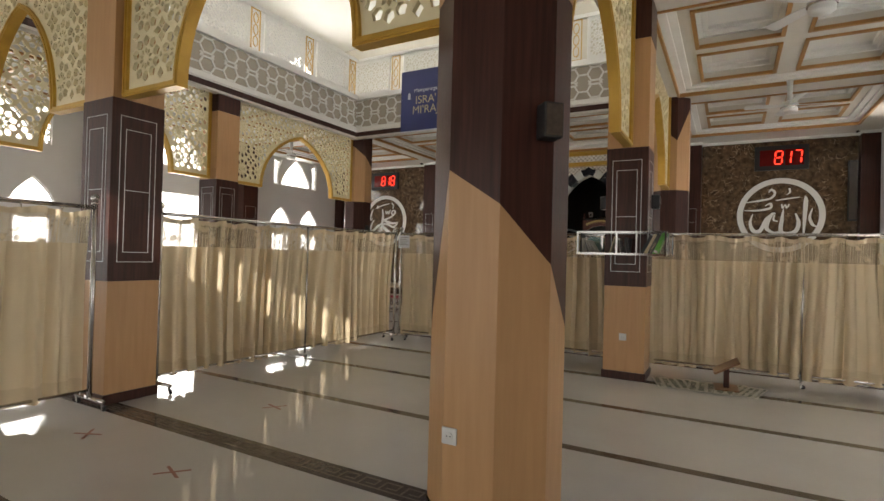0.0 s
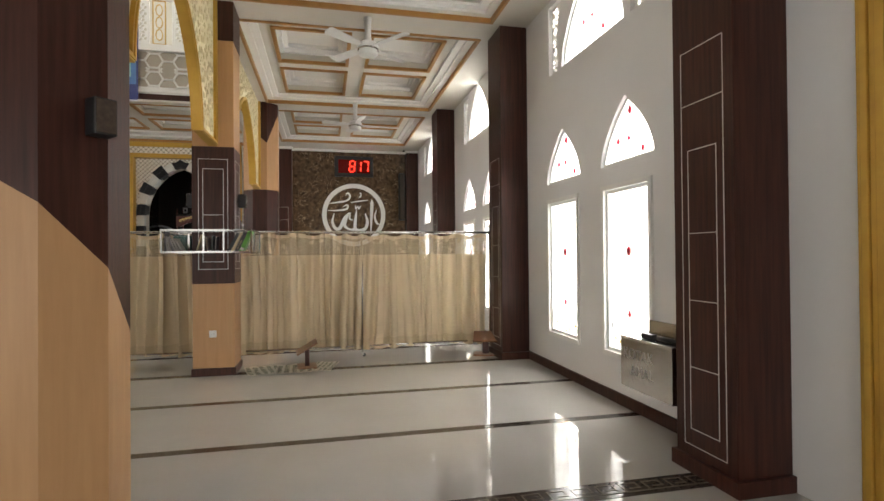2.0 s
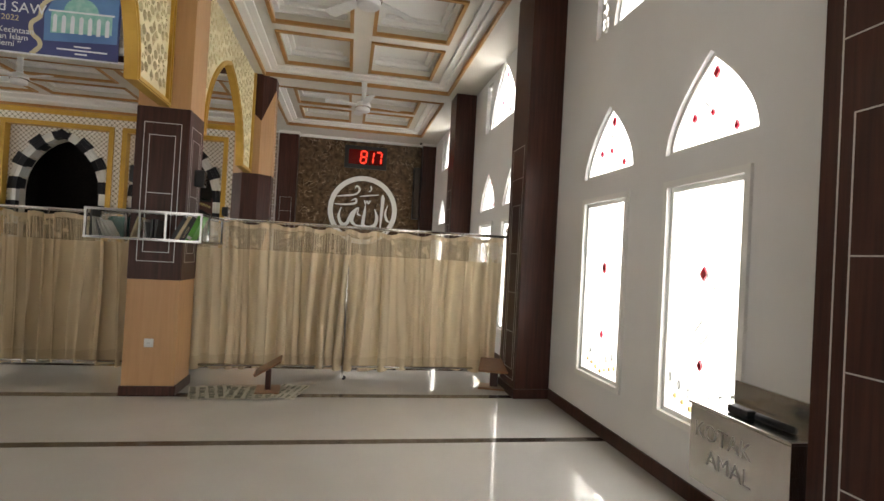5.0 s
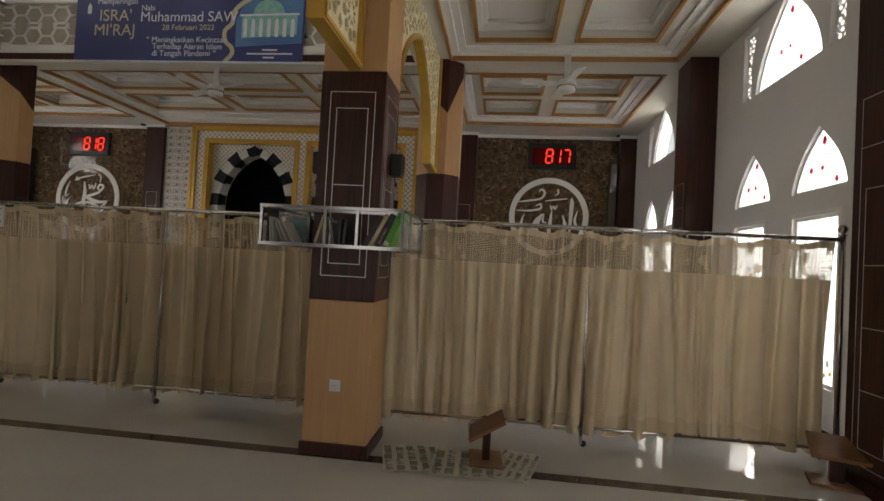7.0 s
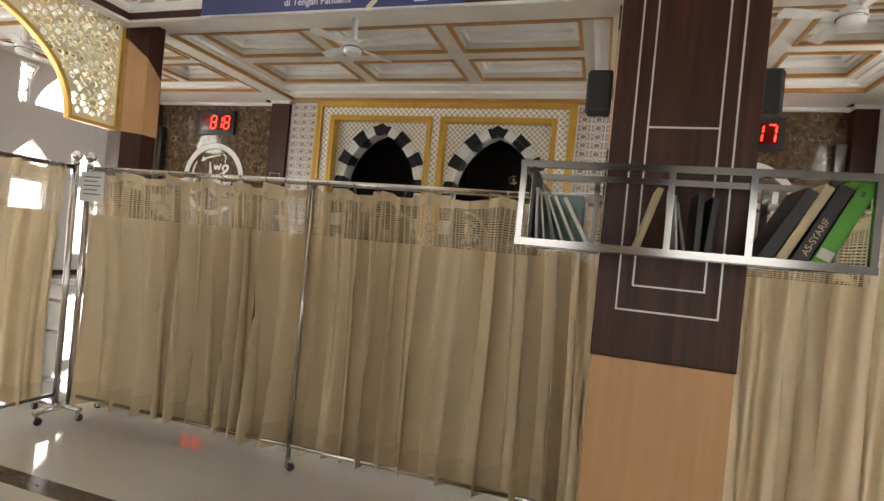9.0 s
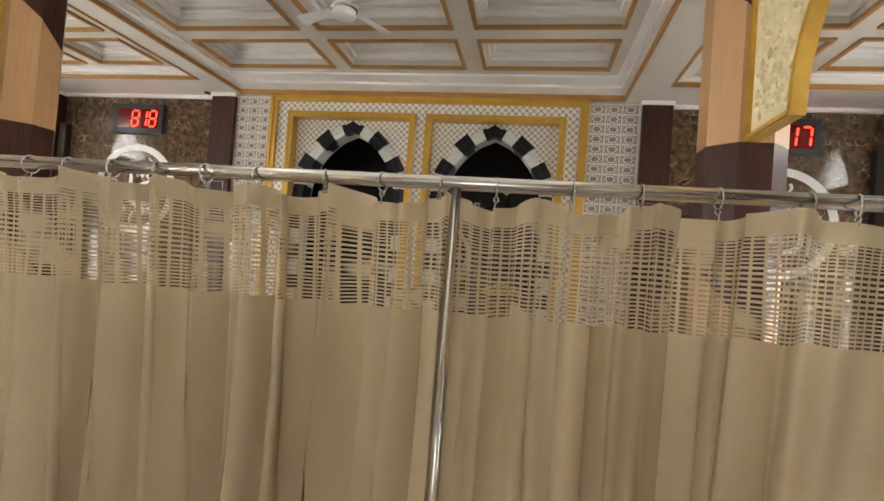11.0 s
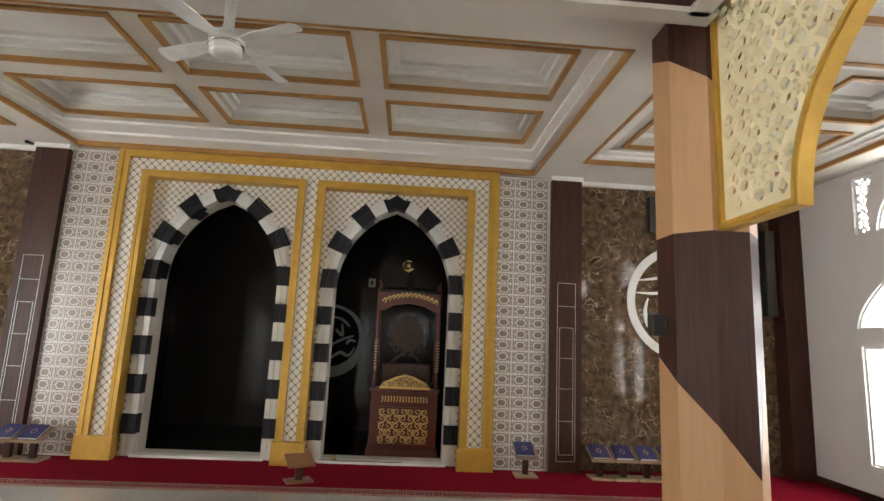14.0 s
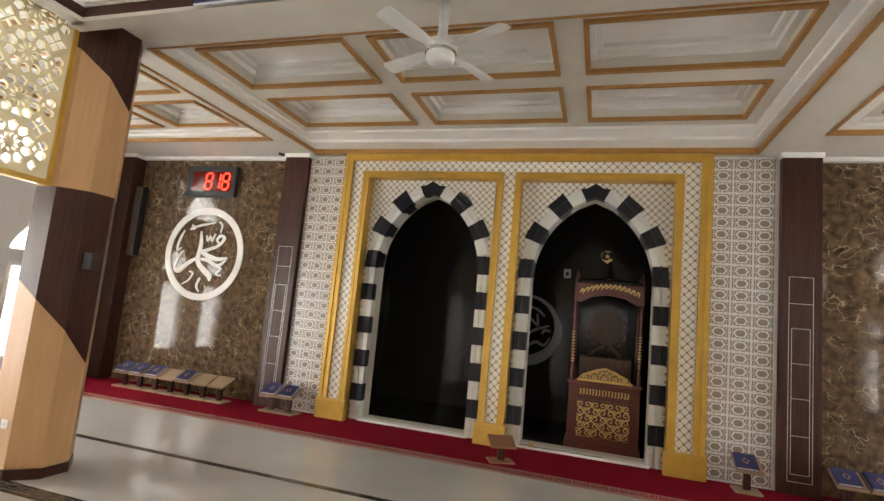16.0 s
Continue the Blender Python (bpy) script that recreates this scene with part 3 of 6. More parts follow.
octagon_column(COLX[2], ROWY[0], 0)
square_column(COLX[0], ROWY[1], 0.238)
square_column(COLX[1], 2.72, 0.242)
square_column(COLX[2], ROWY[1], 0.25)


def pilaster(x, s, y, name="wall_pilaster"):
    """Dark wall pier that stands into the room by 0.46 m; s points into the room."""
    pil = thing(name, (x, y, 0), "dark brown laminate wall pier with silver outline panels", "pilaster", "wall piers")
    a, b = sorted((0.002 * s, 0.39 * s))
    part("shaft", box(a, b, -0.27, 0.27, 0.1, ZC + 0.12, None, 0.004), "dark", pil)
    a, b = sorted((0.002 * s, 0.415 * s))
    part("plinth", box(a, b, -0.30, 0.30, 0.0, 0.1, None, 0.005), "dark", pil)
    pl = lambda u, v, w: (s * (0.39 + w), u, v)
    outline_lines(pil, -0.19, 0.19, 0.17, 2.78, pl, (2.42,))
    outline_lines(pil, -0.13, 0.13, 0.28, 2.12, pl, (0.69, 1.13, 1.57))
    return pil


for y in (2.5, 6.64, 10.78):
    pilaster(XR, -1, y)
    pilaster(XL, 1, y)

# ---- lattice arches ----
def lattice_arch(u0, u1, place, turn, name="lattice_arch"):
    """Pierced board that fills the top of a bay and leaves a pointed arch, framed in gold; place(u, v, w)."""
    th = thing(name, (0, 0, 0), "cream pierced lattice arch panel with gold-painted frame", "lattice arch", "lattice arches")
    foot, apex, top = 0.80, 4.06, ZC + 0.1
    mid = (u0 + u1) / 2
    half = mid - u0 - foot
    curve = []
    n = 12
    for i in range(n + 1):
        a = i / n
        curve.append((u0 + foot + half * (a ** 2.1), SPRING + (apex - SPRING) * (1 - (1 - a) ** 1.25) if a < 1 else apex))
    o = [(u0, SPRING)] + curve + [(2 * mid - p[0], p[1]) for p in curve[-2::-1]] + [(u1, SPRING), (u1, top), (u0, top)]
    inner = inset(o, 0.055)
    part("gold_frame", sheet(o, [inner], -0.05, 0.05, place), "gold", th, "gold-painted moulded frame")
    part("gold_bead", sheet(inset(o, 0.012), [inset(o, 0.032)], -0.062, 0.062, place), "gold", th)
    hs = rosettes(inner, 0.44, u0 + 0.30, SPRING + 0.32, 0.006)
    part("pierced_board", sheet(inset(o, 0.05), hs, -0.019, 0.019, place), "lattice", th, "cream pierced star-pattern board")
    return th


for x in (COLX[0], COLX[2]):
    pl = along_y(x)
    lattice_arch(ROWY[0] + 0.31, ROWY[1] - 0.24, pl, 0)
    lattice_arch(ROWY[1] + 0.24, ROWY[2] - 0.31, pl, 0)
lattice_arch(COLX[2] + 0.31, COLX[1] - 0.25, along_x(2.6), 0)
lattice_arch(COLX[1] + 0.25, COLX[0] - 0.31, along_x(2.6), 0)

# ---- front wall ----
CX = -5.14
bm = bmesh.new()
arch_c = (CX - 1.34, CX + 1.34)


def horseshoe(c, half, z0, zs, za):
    pts = [(c - half, z0), (c + half, z0)]
    side = [(half * (1 - (i / 12) ** 2.2) ** 0.72, zs + (za - zs) * i / 12) for i in range(13)]
    return pts + [(c + u, v) for u, v in side] + [(c - u, v) for u, v in side[-2::-1]]


niches = [horseshoe(c, 0.91, 0.05, 2.55, 3.92) for c in arch_c]
link("wall_front", sheet([(XL - 0.24, -0.2), (XR + 0.24, -0.2), (XR + 0.24, ZTOP), (XL - 0.24, ZTOP)], niches, 0.0, 0.24, along_x(YF)), "cream", None, "front wall behind the marble and tiles", "wall", "structure")
for x0, x1 in ((-0.82, 2.50), (-12.94, -9.36)):
    link("marble_cladding", box(x0, x1, YF - 0.03, YF - 0.002, 0.0, ZC - 0.1), "marble", None, "polished brown veined marble wall panel", "marble", "structure")
for x0, x1 in ((-1.31, -0.82), (-9.36, -8.87), (2.50, 2.858), (-13.29, -12.94)):
    pil = thing("front_pilaster", (0, 0, 0), "dark brown laminate pilaster on the front wall", "pilaster", "front pilasters")
    part("shaft", box(x0, x1, YF - 0.3, YF - 0.002, 0.02, ZC - 0.13, None, 0.004), "dark", pil)
    part("cap", box(x0 - 0.02, x1 + 0.02, YF - 0.32, YF - 0.002, ZC - 0.13, ZC - 0.02, None, 0.004), "white", pil, "white capital")
    if -10 < x0 < -0.5:
        pl = lambda u, v, w: (u, YF - 0.3 - w, v)
        outline_lines(pil, x0 + 0.10, x1 - 0.10, 0.18, 2.85, pl, (2.486,))
        outline_lines(pil, x0 + 0.135, x1 - 0.135, 0.273, 2.157, pl, (0.76, 1.235, 1.69))
link("mihrab_room", sheet([(-8.3, 0.0), (-2.1, 0.0), (-2.1, 4.4), (-8.3, 4.4)], [], 2.4, 2.5, along_x(YF)), "black", None, "black granite back wall of the niches", "wall", "structure")
bm = bmesh.new()
for x in (-8.3, CX - 0.05, -2.2):
    box(x, x + 0.1, YF + 0.245, YF + 2.4, 0.0, 4.4, bm)
box(-8.3, -2.1, YF + 0.245, YF + 2.4, 4.35, 4.45, bm)
link("niche_side_walls", bm, "black", None, "black granite side walls of the niches", "wall", "structure")
link("niche_floor", box(-8.3, -2.1, YF + 0.0, YF + 2.4, 0.0, 0.04), "black", None, "raised dark floor of the niches", "floor", "structure")
for c in arch_c:
    link("niche_sill", box(c - 0.95, c + 0.95, YF - 0.16, YF + 0.2, 0.0, 0.047, None, 0.006), "white", None, "white marble sill of the niche", "sill", "structure")

# tiles beside and round the arches


def tile_mat(name, base, ink, cell):
    """Glazed printed tiles: a repeated fine diaper of lines."""
    m = mat(name, base, 0.18, 0, tuple(c * 0.92 for c in base), 3, 0.6)
    nt = m.node_tree
    b = nt.nodes["Principled BSDF"]
    co = nt.nodes.new("ShaderNodeTexCoord")
    sep = nt.nodes.new("ShaderNodeSeparateXYZ")
    nt.links.new(co.outputs["Object"], sep.inputs[0])

    def math_node(op, a, c=None, val=None):
        k = nt.nodes.new("ShaderNodeMath")
        k.operation = op
        nt.links.new(a, k.inputs[0])
        if c is not None:
            nt.links.new(c, k.inputs[1])
        if val is not None:
            k.inputs[1].default_value = val
        return k.outputs[0]
    u = math_node("MULTIPLY", sep.outputs[0], val=2 * math.pi / cell)
    v = math_node("MULTIPLY", sep.outputs[2], val=2 * math.pi / cell)
    # white discs between crossing slanted bands
    gap = math_node("ABSOLUTE", math_node("SUBTRACT", math_node("COSINE", u), math_node("COSINE", v)))
    f = math_node("ADD", math_node("MULTIPLY", gap, val=-0.5), val=1.0)
    lo, hi = 0.80, 0.92
    mr = nt.nodes.new("ShaderNodeMapRange")
    mr.inputs[1].default_value, mr.inputs[2].default_value = lo, hi
    nt.links.new(f, mr.inputs[0])
    old = b.inputs["Base Color"].links[0].from_socket
    mx = nt.nodes.new("ShaderNodeMix")
    mx.data_type = "RGBA"
    mx.inputs[7].default_value = (*ink, 1)
    nt.links.new(mr.outputs[0], mx.inputs[0])
    nt.links.new(old, mx.inputs[6])
    nt.links.new(mx.outputs[2], b.inputs["Base Color"])
    return m


M["diaper"] = tile_mat("diaper_tile", (0.82, 0.78, 0.71), (0.27, 0.235, 0.17), 0.112)
M["diaper_wide"] = tile_mat("diaper_border_tile", (0.84, 0.80, 0.73), (0.27, 0.24, 0.16), 0.125)
M["tile_ground"] = mat("tile_brown_glaze", (0.32, 0.265, 0.21), 0.22, 0, (0.26, 0.215, 0.165), 8, 0.6, 0.03, 60)
M["tile_line"] = mat("tile_white_glaze", (0.74, 0.71, 0.68), 0.22, 0, (0.66, 0.63, 0.60), 8, 0.6, 0.03, 60)


def girih_tile_mesh(w, h):
    """One glazed tile: brown ground with raised white border, long hexagon and spokes."""
    pl = lambda u, v, d: (u, -d, v)
    bm = bmesh.new()
    rect = [(-w / 2, -h / 2), (w / 2, -h / 2), (w / 2, h / 2), (-w / 2, h / 2)]
    sheet(inset(rect, 0.001), [], 0.0, 0.006, pl, bm)
    ground = len(bm.faces)
    sheet(inset(rect, 0.001), [inset(rect, 0.013)], 0.004, 0.0085, pl, bm)
    hexa = lambda k: [(0.30 * w * k, 0), (0.17 * w * k, 0.30 * h * k), (-0.17 * w * k, 0.30 * h * k), (-0.30 * w * k, 0), (-0.17 * w * k, -0.30 * h * k), (0.17 * w * k, -0.30 * h * k)]
    sheet(hexa(1.12), [hexa(0.80)], 0.004, 0.0085, pl, bm)
    for (x0, z0), (x1, z1) in (((0.33 * w, 0), (0.46 * w, 0)), ((-0.33 * w, 0), (-0.46 * w, 0)), ((0.2 * w, 0.34 * h), (0.40 * w, 0.46 * h)), ((-0.2 * w, 0.34 * h), (-0.40 * w, 0.46 * h)),
                               ((0.2 * w, -0.34 * h), (0.40 * w, -0.46 * h)), ((-0.2 * w, -0.34 * h), (-0.40 * w, -0.46 * h)), ((0, 0.33 * h), (0, 0.46 * h)), ((0, -0.33 * h), (0, -0.46 * h)),
                               ((0.36 * w, 0.40 * h), (0.36 * w, 0.12 * h)), ((-0.36 * w, 0.40 * h), (-0.36 * w, 0.12 * h)), ((0.36 * w, -0.40 * h), (0.36 * w, -0.12 * h)), ((-0.36 * w, -0.40 * h), (-0.36 * w, -0.12 * h))):
        d = Vector((z0 - z1, x1 - x0)).normalized() * 0.0045
        sheet([(x0 + d.x, z0 + d.y), (x0 - d.x, z0 - d.y), (x1 - d.x, z1 - d.y), (x1 + d.x, z1 + d.y)], [], 0.004, 0.008, pl, bm)
    me = bpy.data.meshes.new("girih_tile")
    bm.normal_update()
    bm.to_mesh(me)
    bm.free()
    me.materials.append(M["tile_ground"])
    me.materials.append(M["tile_line"])
    for i, p in enumerate(me.polygons):
        p.material_index = 0 if i < ground else 1
    return me


for x0, x1 in ((-2.18, -1.31), (-8.87, -8.09)):
    field = link("tile_cladding", box(x0, x1, YF - 0.20, YF - 0.002, 0.0, ZC - 0.1), "tile_line", None, "glazed brown wall tiles with white hexagon outlines", "tile", "structure")
    w, h = (x1 - x0 - 0.05) / 3, 0.1735
    tile = girih_tile_mesh(w, h)
    for i in range(3):
        for j in range(26):
            ob = new("tile", tile)
            ob.parent = field
            ob.location = (x0 + 0.01 + (i + 0.5) * w, YF - 0.199, 0.03 + (j + 0.5) * h)

front = lambda u, v, w: (u, YF - 0.3 - w, v)
FX0, FX1, FZ = -8.09, -2.18, 4.60
# frame face with two recessed panels
panels = [[(c - 1.165, 0.0), (c + 1.165, 0.0), (c + 1.165, 4.185), (c - 1.165, 4.185)] for c in arch_c]
cutp = [[(c - 1.165, 0.01), (c + 1.165, 0.01), (c + 1.165, 4.185), (c - 1.165, 4.185)] for c in arch_c]
link("mihrab_surround", sheet([(FX0 + 0.02, 0.0), (FX1 - 0.02, 0.0), (FX1 - 0.02, FZ - 0.02), (FX0 + 0.02, FZ - 0.02)], cutp, -0.28, -0.02, front), "diaper_wide", None, "white diaper-tiled surround of the prayer niches", "surround", "structure")


def gold_run(parent, pts, w, d, name):
    """A stepped moulding along the three sides of an opening: pts are the outer corners from foot to foot."""
    (x0, z0), (_, z1), (x1, _) = pts[0], pts[1], pts[2]
    for k, (a, b, h) in enumerate(((0.0, 0.45, 1.0), (0.45, 0.75, 0.65), (0.75, 1.0, 0.85))):
        i, j = w * a, w * b
        o = [(x0 + i, z0), (x0 + j, z0), (x0 + j, z1 - j), (x1 - j, z1 - j), (x1 - j, z0), (x1 - i, z0), (x1 - i, z1 - i), (x0 + i, z1 - i)]
        part(name, sheet(o, [], -0.03, d * h, front), "gold", parent)


frame_thing = thing("mihrab_frame", (0, 0, 0), "gold-painted stepped moulding round the two niches", "frame")
gold_run(frame_thing, [(FX0, 0.32), (FX0, FZ), (FX1, FZ)], 0.15, 0.05, "outer_moulding")
for c in arch_c:
    gold_run(frame_thing, [(c - 1.245, 0.32), (c - 1.245, 4.265), (c + 1.245, 4.265)], 0.11, 0.035, "inner_moulding")
for x0, x1 in ((FX0 - 0.02, arch_c[0] - 1.10), (arch_c[0] + 1.10, arch_c[1] - 1.10), (arch_c[1] + 1.10, FX1 + 0.02)):
    part("pedestal", box(x0, x1, YF - 0.38, YF - 0.25, 0.0, 0.33, None, 0.008), "gold", frame_thing, "gold-painted pedestal")
for c in arch_c:
    part("reveal", sheet([(c - 1.165, 0.0), (c + 1.165, 0.0), (c + 1.165, 4.185), (c - 1.165, 4.185)], [[(c - 1.14, -0.01), (c + 1.14, -0.01), (c + 1.14, 4.16), (c - 1.14, 4.16)]], -0.27, -0.0, front), "gold", frame_thing)
back = lambda u, v, w: (u, YF - 0.10 - w, v)
for c in arch_c:
    o = horseshoe(c, 0.95, 0.0, 2.55, 3.95)
    link("niche_tiles", sheet([(c - 1.145, -0.005), (c + 1.145, -0.005), (c + 1.145, 4.165), (c - 1.145, 4.165)], [[(u, max(v, 0.0)) for u, v in o]], -0.09, 0.0, back), "diaper", None, "white diaper wall tiles round the pointed niche", "tile", "structure")
    # voussoirs and jamb blocks, black and white by turns
    arch = thing("striped_arch", (c, 0, 0), "pointed arch of alternating black and white stone blocks", "arch", "striped arches")
    # jamb courses, then blocks of even length along the curve up to the keystone
    curve = [(0.91 * max(0.0, 1 - (k / 60) ** 2.2) ** 0.72, 2.55 + 1.37 * k / 60) for k in range(15, 61)]
    right = [(0.91, 0.04)] + [(0.91, 0.33 + 0.283 * i) for i in range(9)] + [curve[0]]
    run = [0.0]
    for p, q in zip(curve, curve[1:]):
        run.append(run[-1] + math.dist(p, q))
    for i in range(1, 6):
        right.append(curve[min(range(len(run)), key=lambda k: abs(run[k] - run[-1] * i / 5.45))])
    right.append(curve[-1])

    def normal(i):
        a, b = Vector(right[max(i - 1, 0)]), Vector(right[min(i + 1, len(right) - 1)])
        d = (b - a).normalized()
        return Vector((d.y, -d.x))
    for side in (1, -1):
        for i in range(len(right) - 2 + 1):
            if i >= len(right) - 2:
                break
            p, q = Vector(right[i]), Vector(right[i + 1])
            n1, n2 = normal(i), normal(i + 1)
            if i < 10:
                n1 = n2 = Vector((1, 0))
            black = i % 2 == 1
            w = (0.275 if i >= 10 else 0.215) if black else (0.205 if i >= 10 else 0.19)
            block = bmesh.new()
            lift = 0.065 if black else 0.05
            for a, b, top in ((0.0, 0.40, lift), (0.40, 0.52, lift - 0.012), (0.52, 0.86, lift - 0.004), (0.86, 1.0, lift - 0.022)):
                quad = [p + n1 * w * a, q + n2 * w * a, q + n2 * w * b, p + n1 * w * b]
                sheet(inset([(side * v.x, v.y) for v in quad], 0.0012), [], -0.30, top, back, block)
            part("arch_block", block, "stoneb" if black else "stonew", arch)
    p = Vector(right[-2])
    n1 = normal(len(right) - 2)
    tip = Vector(right[-1])
    key = [(p.x, p.y), (p.x + n1.x * 0.2, p.y + n1.y * 0.2), (0.13, tip.y + 0.14), (0, tip.y + 0.22), (-0.13, tip.y + 0.14), (-p.x - n1.x * 0.2, p.y + n1.y * 0.2), (-p.x, p.y), (0, tip.y)]
    part("keystone", sheet(key, [], -0.30, 0.07, back), "stoneb", arch, "pointed black keystone")

# ---- carpet ----
link("red_carpet", box(-13.3, XR - 0.03, 13.90, YF - 0.03, 0.0, 0.012), "carpet", None, "long red prayer carpet along the front wall", "carpet")
link("carpet_border", box(-13.3, XR - 0.03, 13.74, 13.98, 0.0, 0.014), "carpetb", None, "patterned cream edge of the red carpet", "carpet")

motif = bmesh.new()
x = -13.2
while x < XR - 0.15:
    for a, b, c, d in ((0.0, 0.075, 13.80, 13.815), (0.0, 0.015, 13.815, 13.875), (0.015, 0.055, 13.86, 13.875), (0.04, 0.055, 13.835, 13.86), (0.075, 0.09, 13.80, 13.91), (0.0, 0.09, 13.91, 13.922)):
        box(x + a, x + b, c, d, 0.013, 0.0165, motif)
    x += 0.11
border = bpy.data.objects["carpet_border"]
tagged(part("woven_motif", motif, "carpet", border, "dark red woven key motif"), kind="stuff")

# ---- balcony ----
M["beige"] = mat("beige_board", (0.44, 0.39, 0.31), 0.5, 0, (0.38, 0.33, 0.27), 3, 0.6)
def balcony(x0, x1, y, place_kind, label):
    """Gallery front: patterned white band, mouldings and a railing above."""
    th = thing("gallery_front", (0, 0, 0), label, "balcony")
    if place_kind == "x":
        pl = lambda u, v, w: (u, y - w, v)
    else:
        pl = lambda u, v, w: (y + w * place_kind, u, v)
    rect = lambda a, b, c, d: [(a, c), (b, c), (b, d), (a, d)]
    part("fascia", sheet(rect(x0, x1, 4.62, 5.46), [], -0.10, 0.0, pl), "beige", th, "beige board")
    part("beam_face", sheet(rect(x0, x1, 4.46, 4.575), [], -0.11, 0.035, pl), "dark", th, "dark brown beam face")
    part("soffit_lip", sheet(rect(x0, x1, 4.42, 4.46), [], -0.115, 0.05, pl), "ceil", th, "cream painted lip")
    for za, zb, d in ((4.575, 4.61, 0.045), (4.61, 4.65, 0.065), (4.65, 4.685, 0.052)):
        part("white_moulding", sheet(rect(x0, x1, za, zb), [], -0.108, d, pl), "white", th, "white stepped moulding")
    part("lower_trim", sheet(rect(x0, x1, 4.60, 4.70), [], -0.10, 0.07, pl), "white", th)
    part("upper_moulding", sheet(rect(x0, x1, 5.40, 5.52), [], -0.14, 0.09, pl), "white", th)
    straps = bmesh.new()
    p, h = 0.52, 0.70
    n = max(1, round((x1 - x0) / p))
    p = (x1 - x0) / n
    for i in range(n):
        c = x0 + (i + 0.5) * p
        for row in range(2):
            zc = 4.70 + h * (row + 0.5) / 2
            hexa = [(c + p * 0.36 * math.cos(a) , zc + h * 0.25 * math.sin(a) * 1.0) for a in [math.pi / 3 * k for k in range(6)]]
            sheet(hexa, [inset(hexa, 0.034)], -0.001, 0.022, pl, straps)
            for k in range(6):
                a = math.pi / 3 * k
                q = (c + p * 0.36 * math.cos(a), zc + h * 0.25 * math.sin(a))
                e = (c + p * 0.56 * math.cos(a), zc + h * 0.36 * math.sin(a))
                d = Vector((e[0] - q[0], e[1] - q[1])).normalized() * 0.017
                e = (e[0], min(max(e[1], 4.69), 5.41))
                sheet([(q[0] - d.y, q[1] + d.x), (q[0] + d.y, q[1] - d.x), (e[0] + d.y, e[1] - d.x), (e[0] - d.y, e[1] + d.x)], [], -0.001, 0.014, pl, straps)
    part("strapwork", straps, "white", th, "white geometric strapwork")
    m = max(1, round((x1 - x0) / 1.6))
    step = (x1 - x0) / m
    for i in range(m):
        a, b = x0 + i * step + 0.06, x0 + (i + 1) * step - 0.34
        o = rect(a, b, 5.56, 6.42)
        part("rail_panel", sheet(o, [inset(o, 0.045)] , -0.06, -0.02, pl), "white", th)
        hs = rosettes(inset(o, 0.04), 0.30, a + 0.2, 5.75, 0.0)
        part("rail_lattice", sheet(inset(o, 0.04), hs, -0.05, -0.03, pl), "white", th)
        g = rect(b + 0.05, b + 0.29, 5.56, 6.42)
        grille = bmesh.new()
        sheet(g, [inset(g, 0.02)], -0.055, -0.03, pl, grille)
        for zc in (5.75, 5.99, 6.23):
            hx = [(b + 0.17 + 0.07 * math.cos(t), zc + 0.12 * math.sin(t)) for t in [math.pi / 4 * k for k in range(8)]]
            sheet(hx, [inset(hx, 0.016)], -0.05, -0.03, pl, grille)
        part("gilt_grille", grille, "goldw", th, "gilt railing grille")
    part("handrail", sheet(rect(x0, x1, 6.42, 6.50), [], -0.08, 0.0, pl), "white", th)
    return th


balcony(COLX[2] + 0.1, COLX[0] - 0.1, 10.53, "x", "white gallery front with geometric strapwork and railing")
balcony(ROWY[0] + 0.2, 10.53, COLX[2] + 0.27, 1, "white gallery front with geometric strapwork and railing")
balcony(ROWY[0] + 0.2, 10.53, COLX[0] - 0.27, -1, "white gallery front with geometric strapwork and railing")

# ---- curtain partitions ----
RAILZ = 1.775


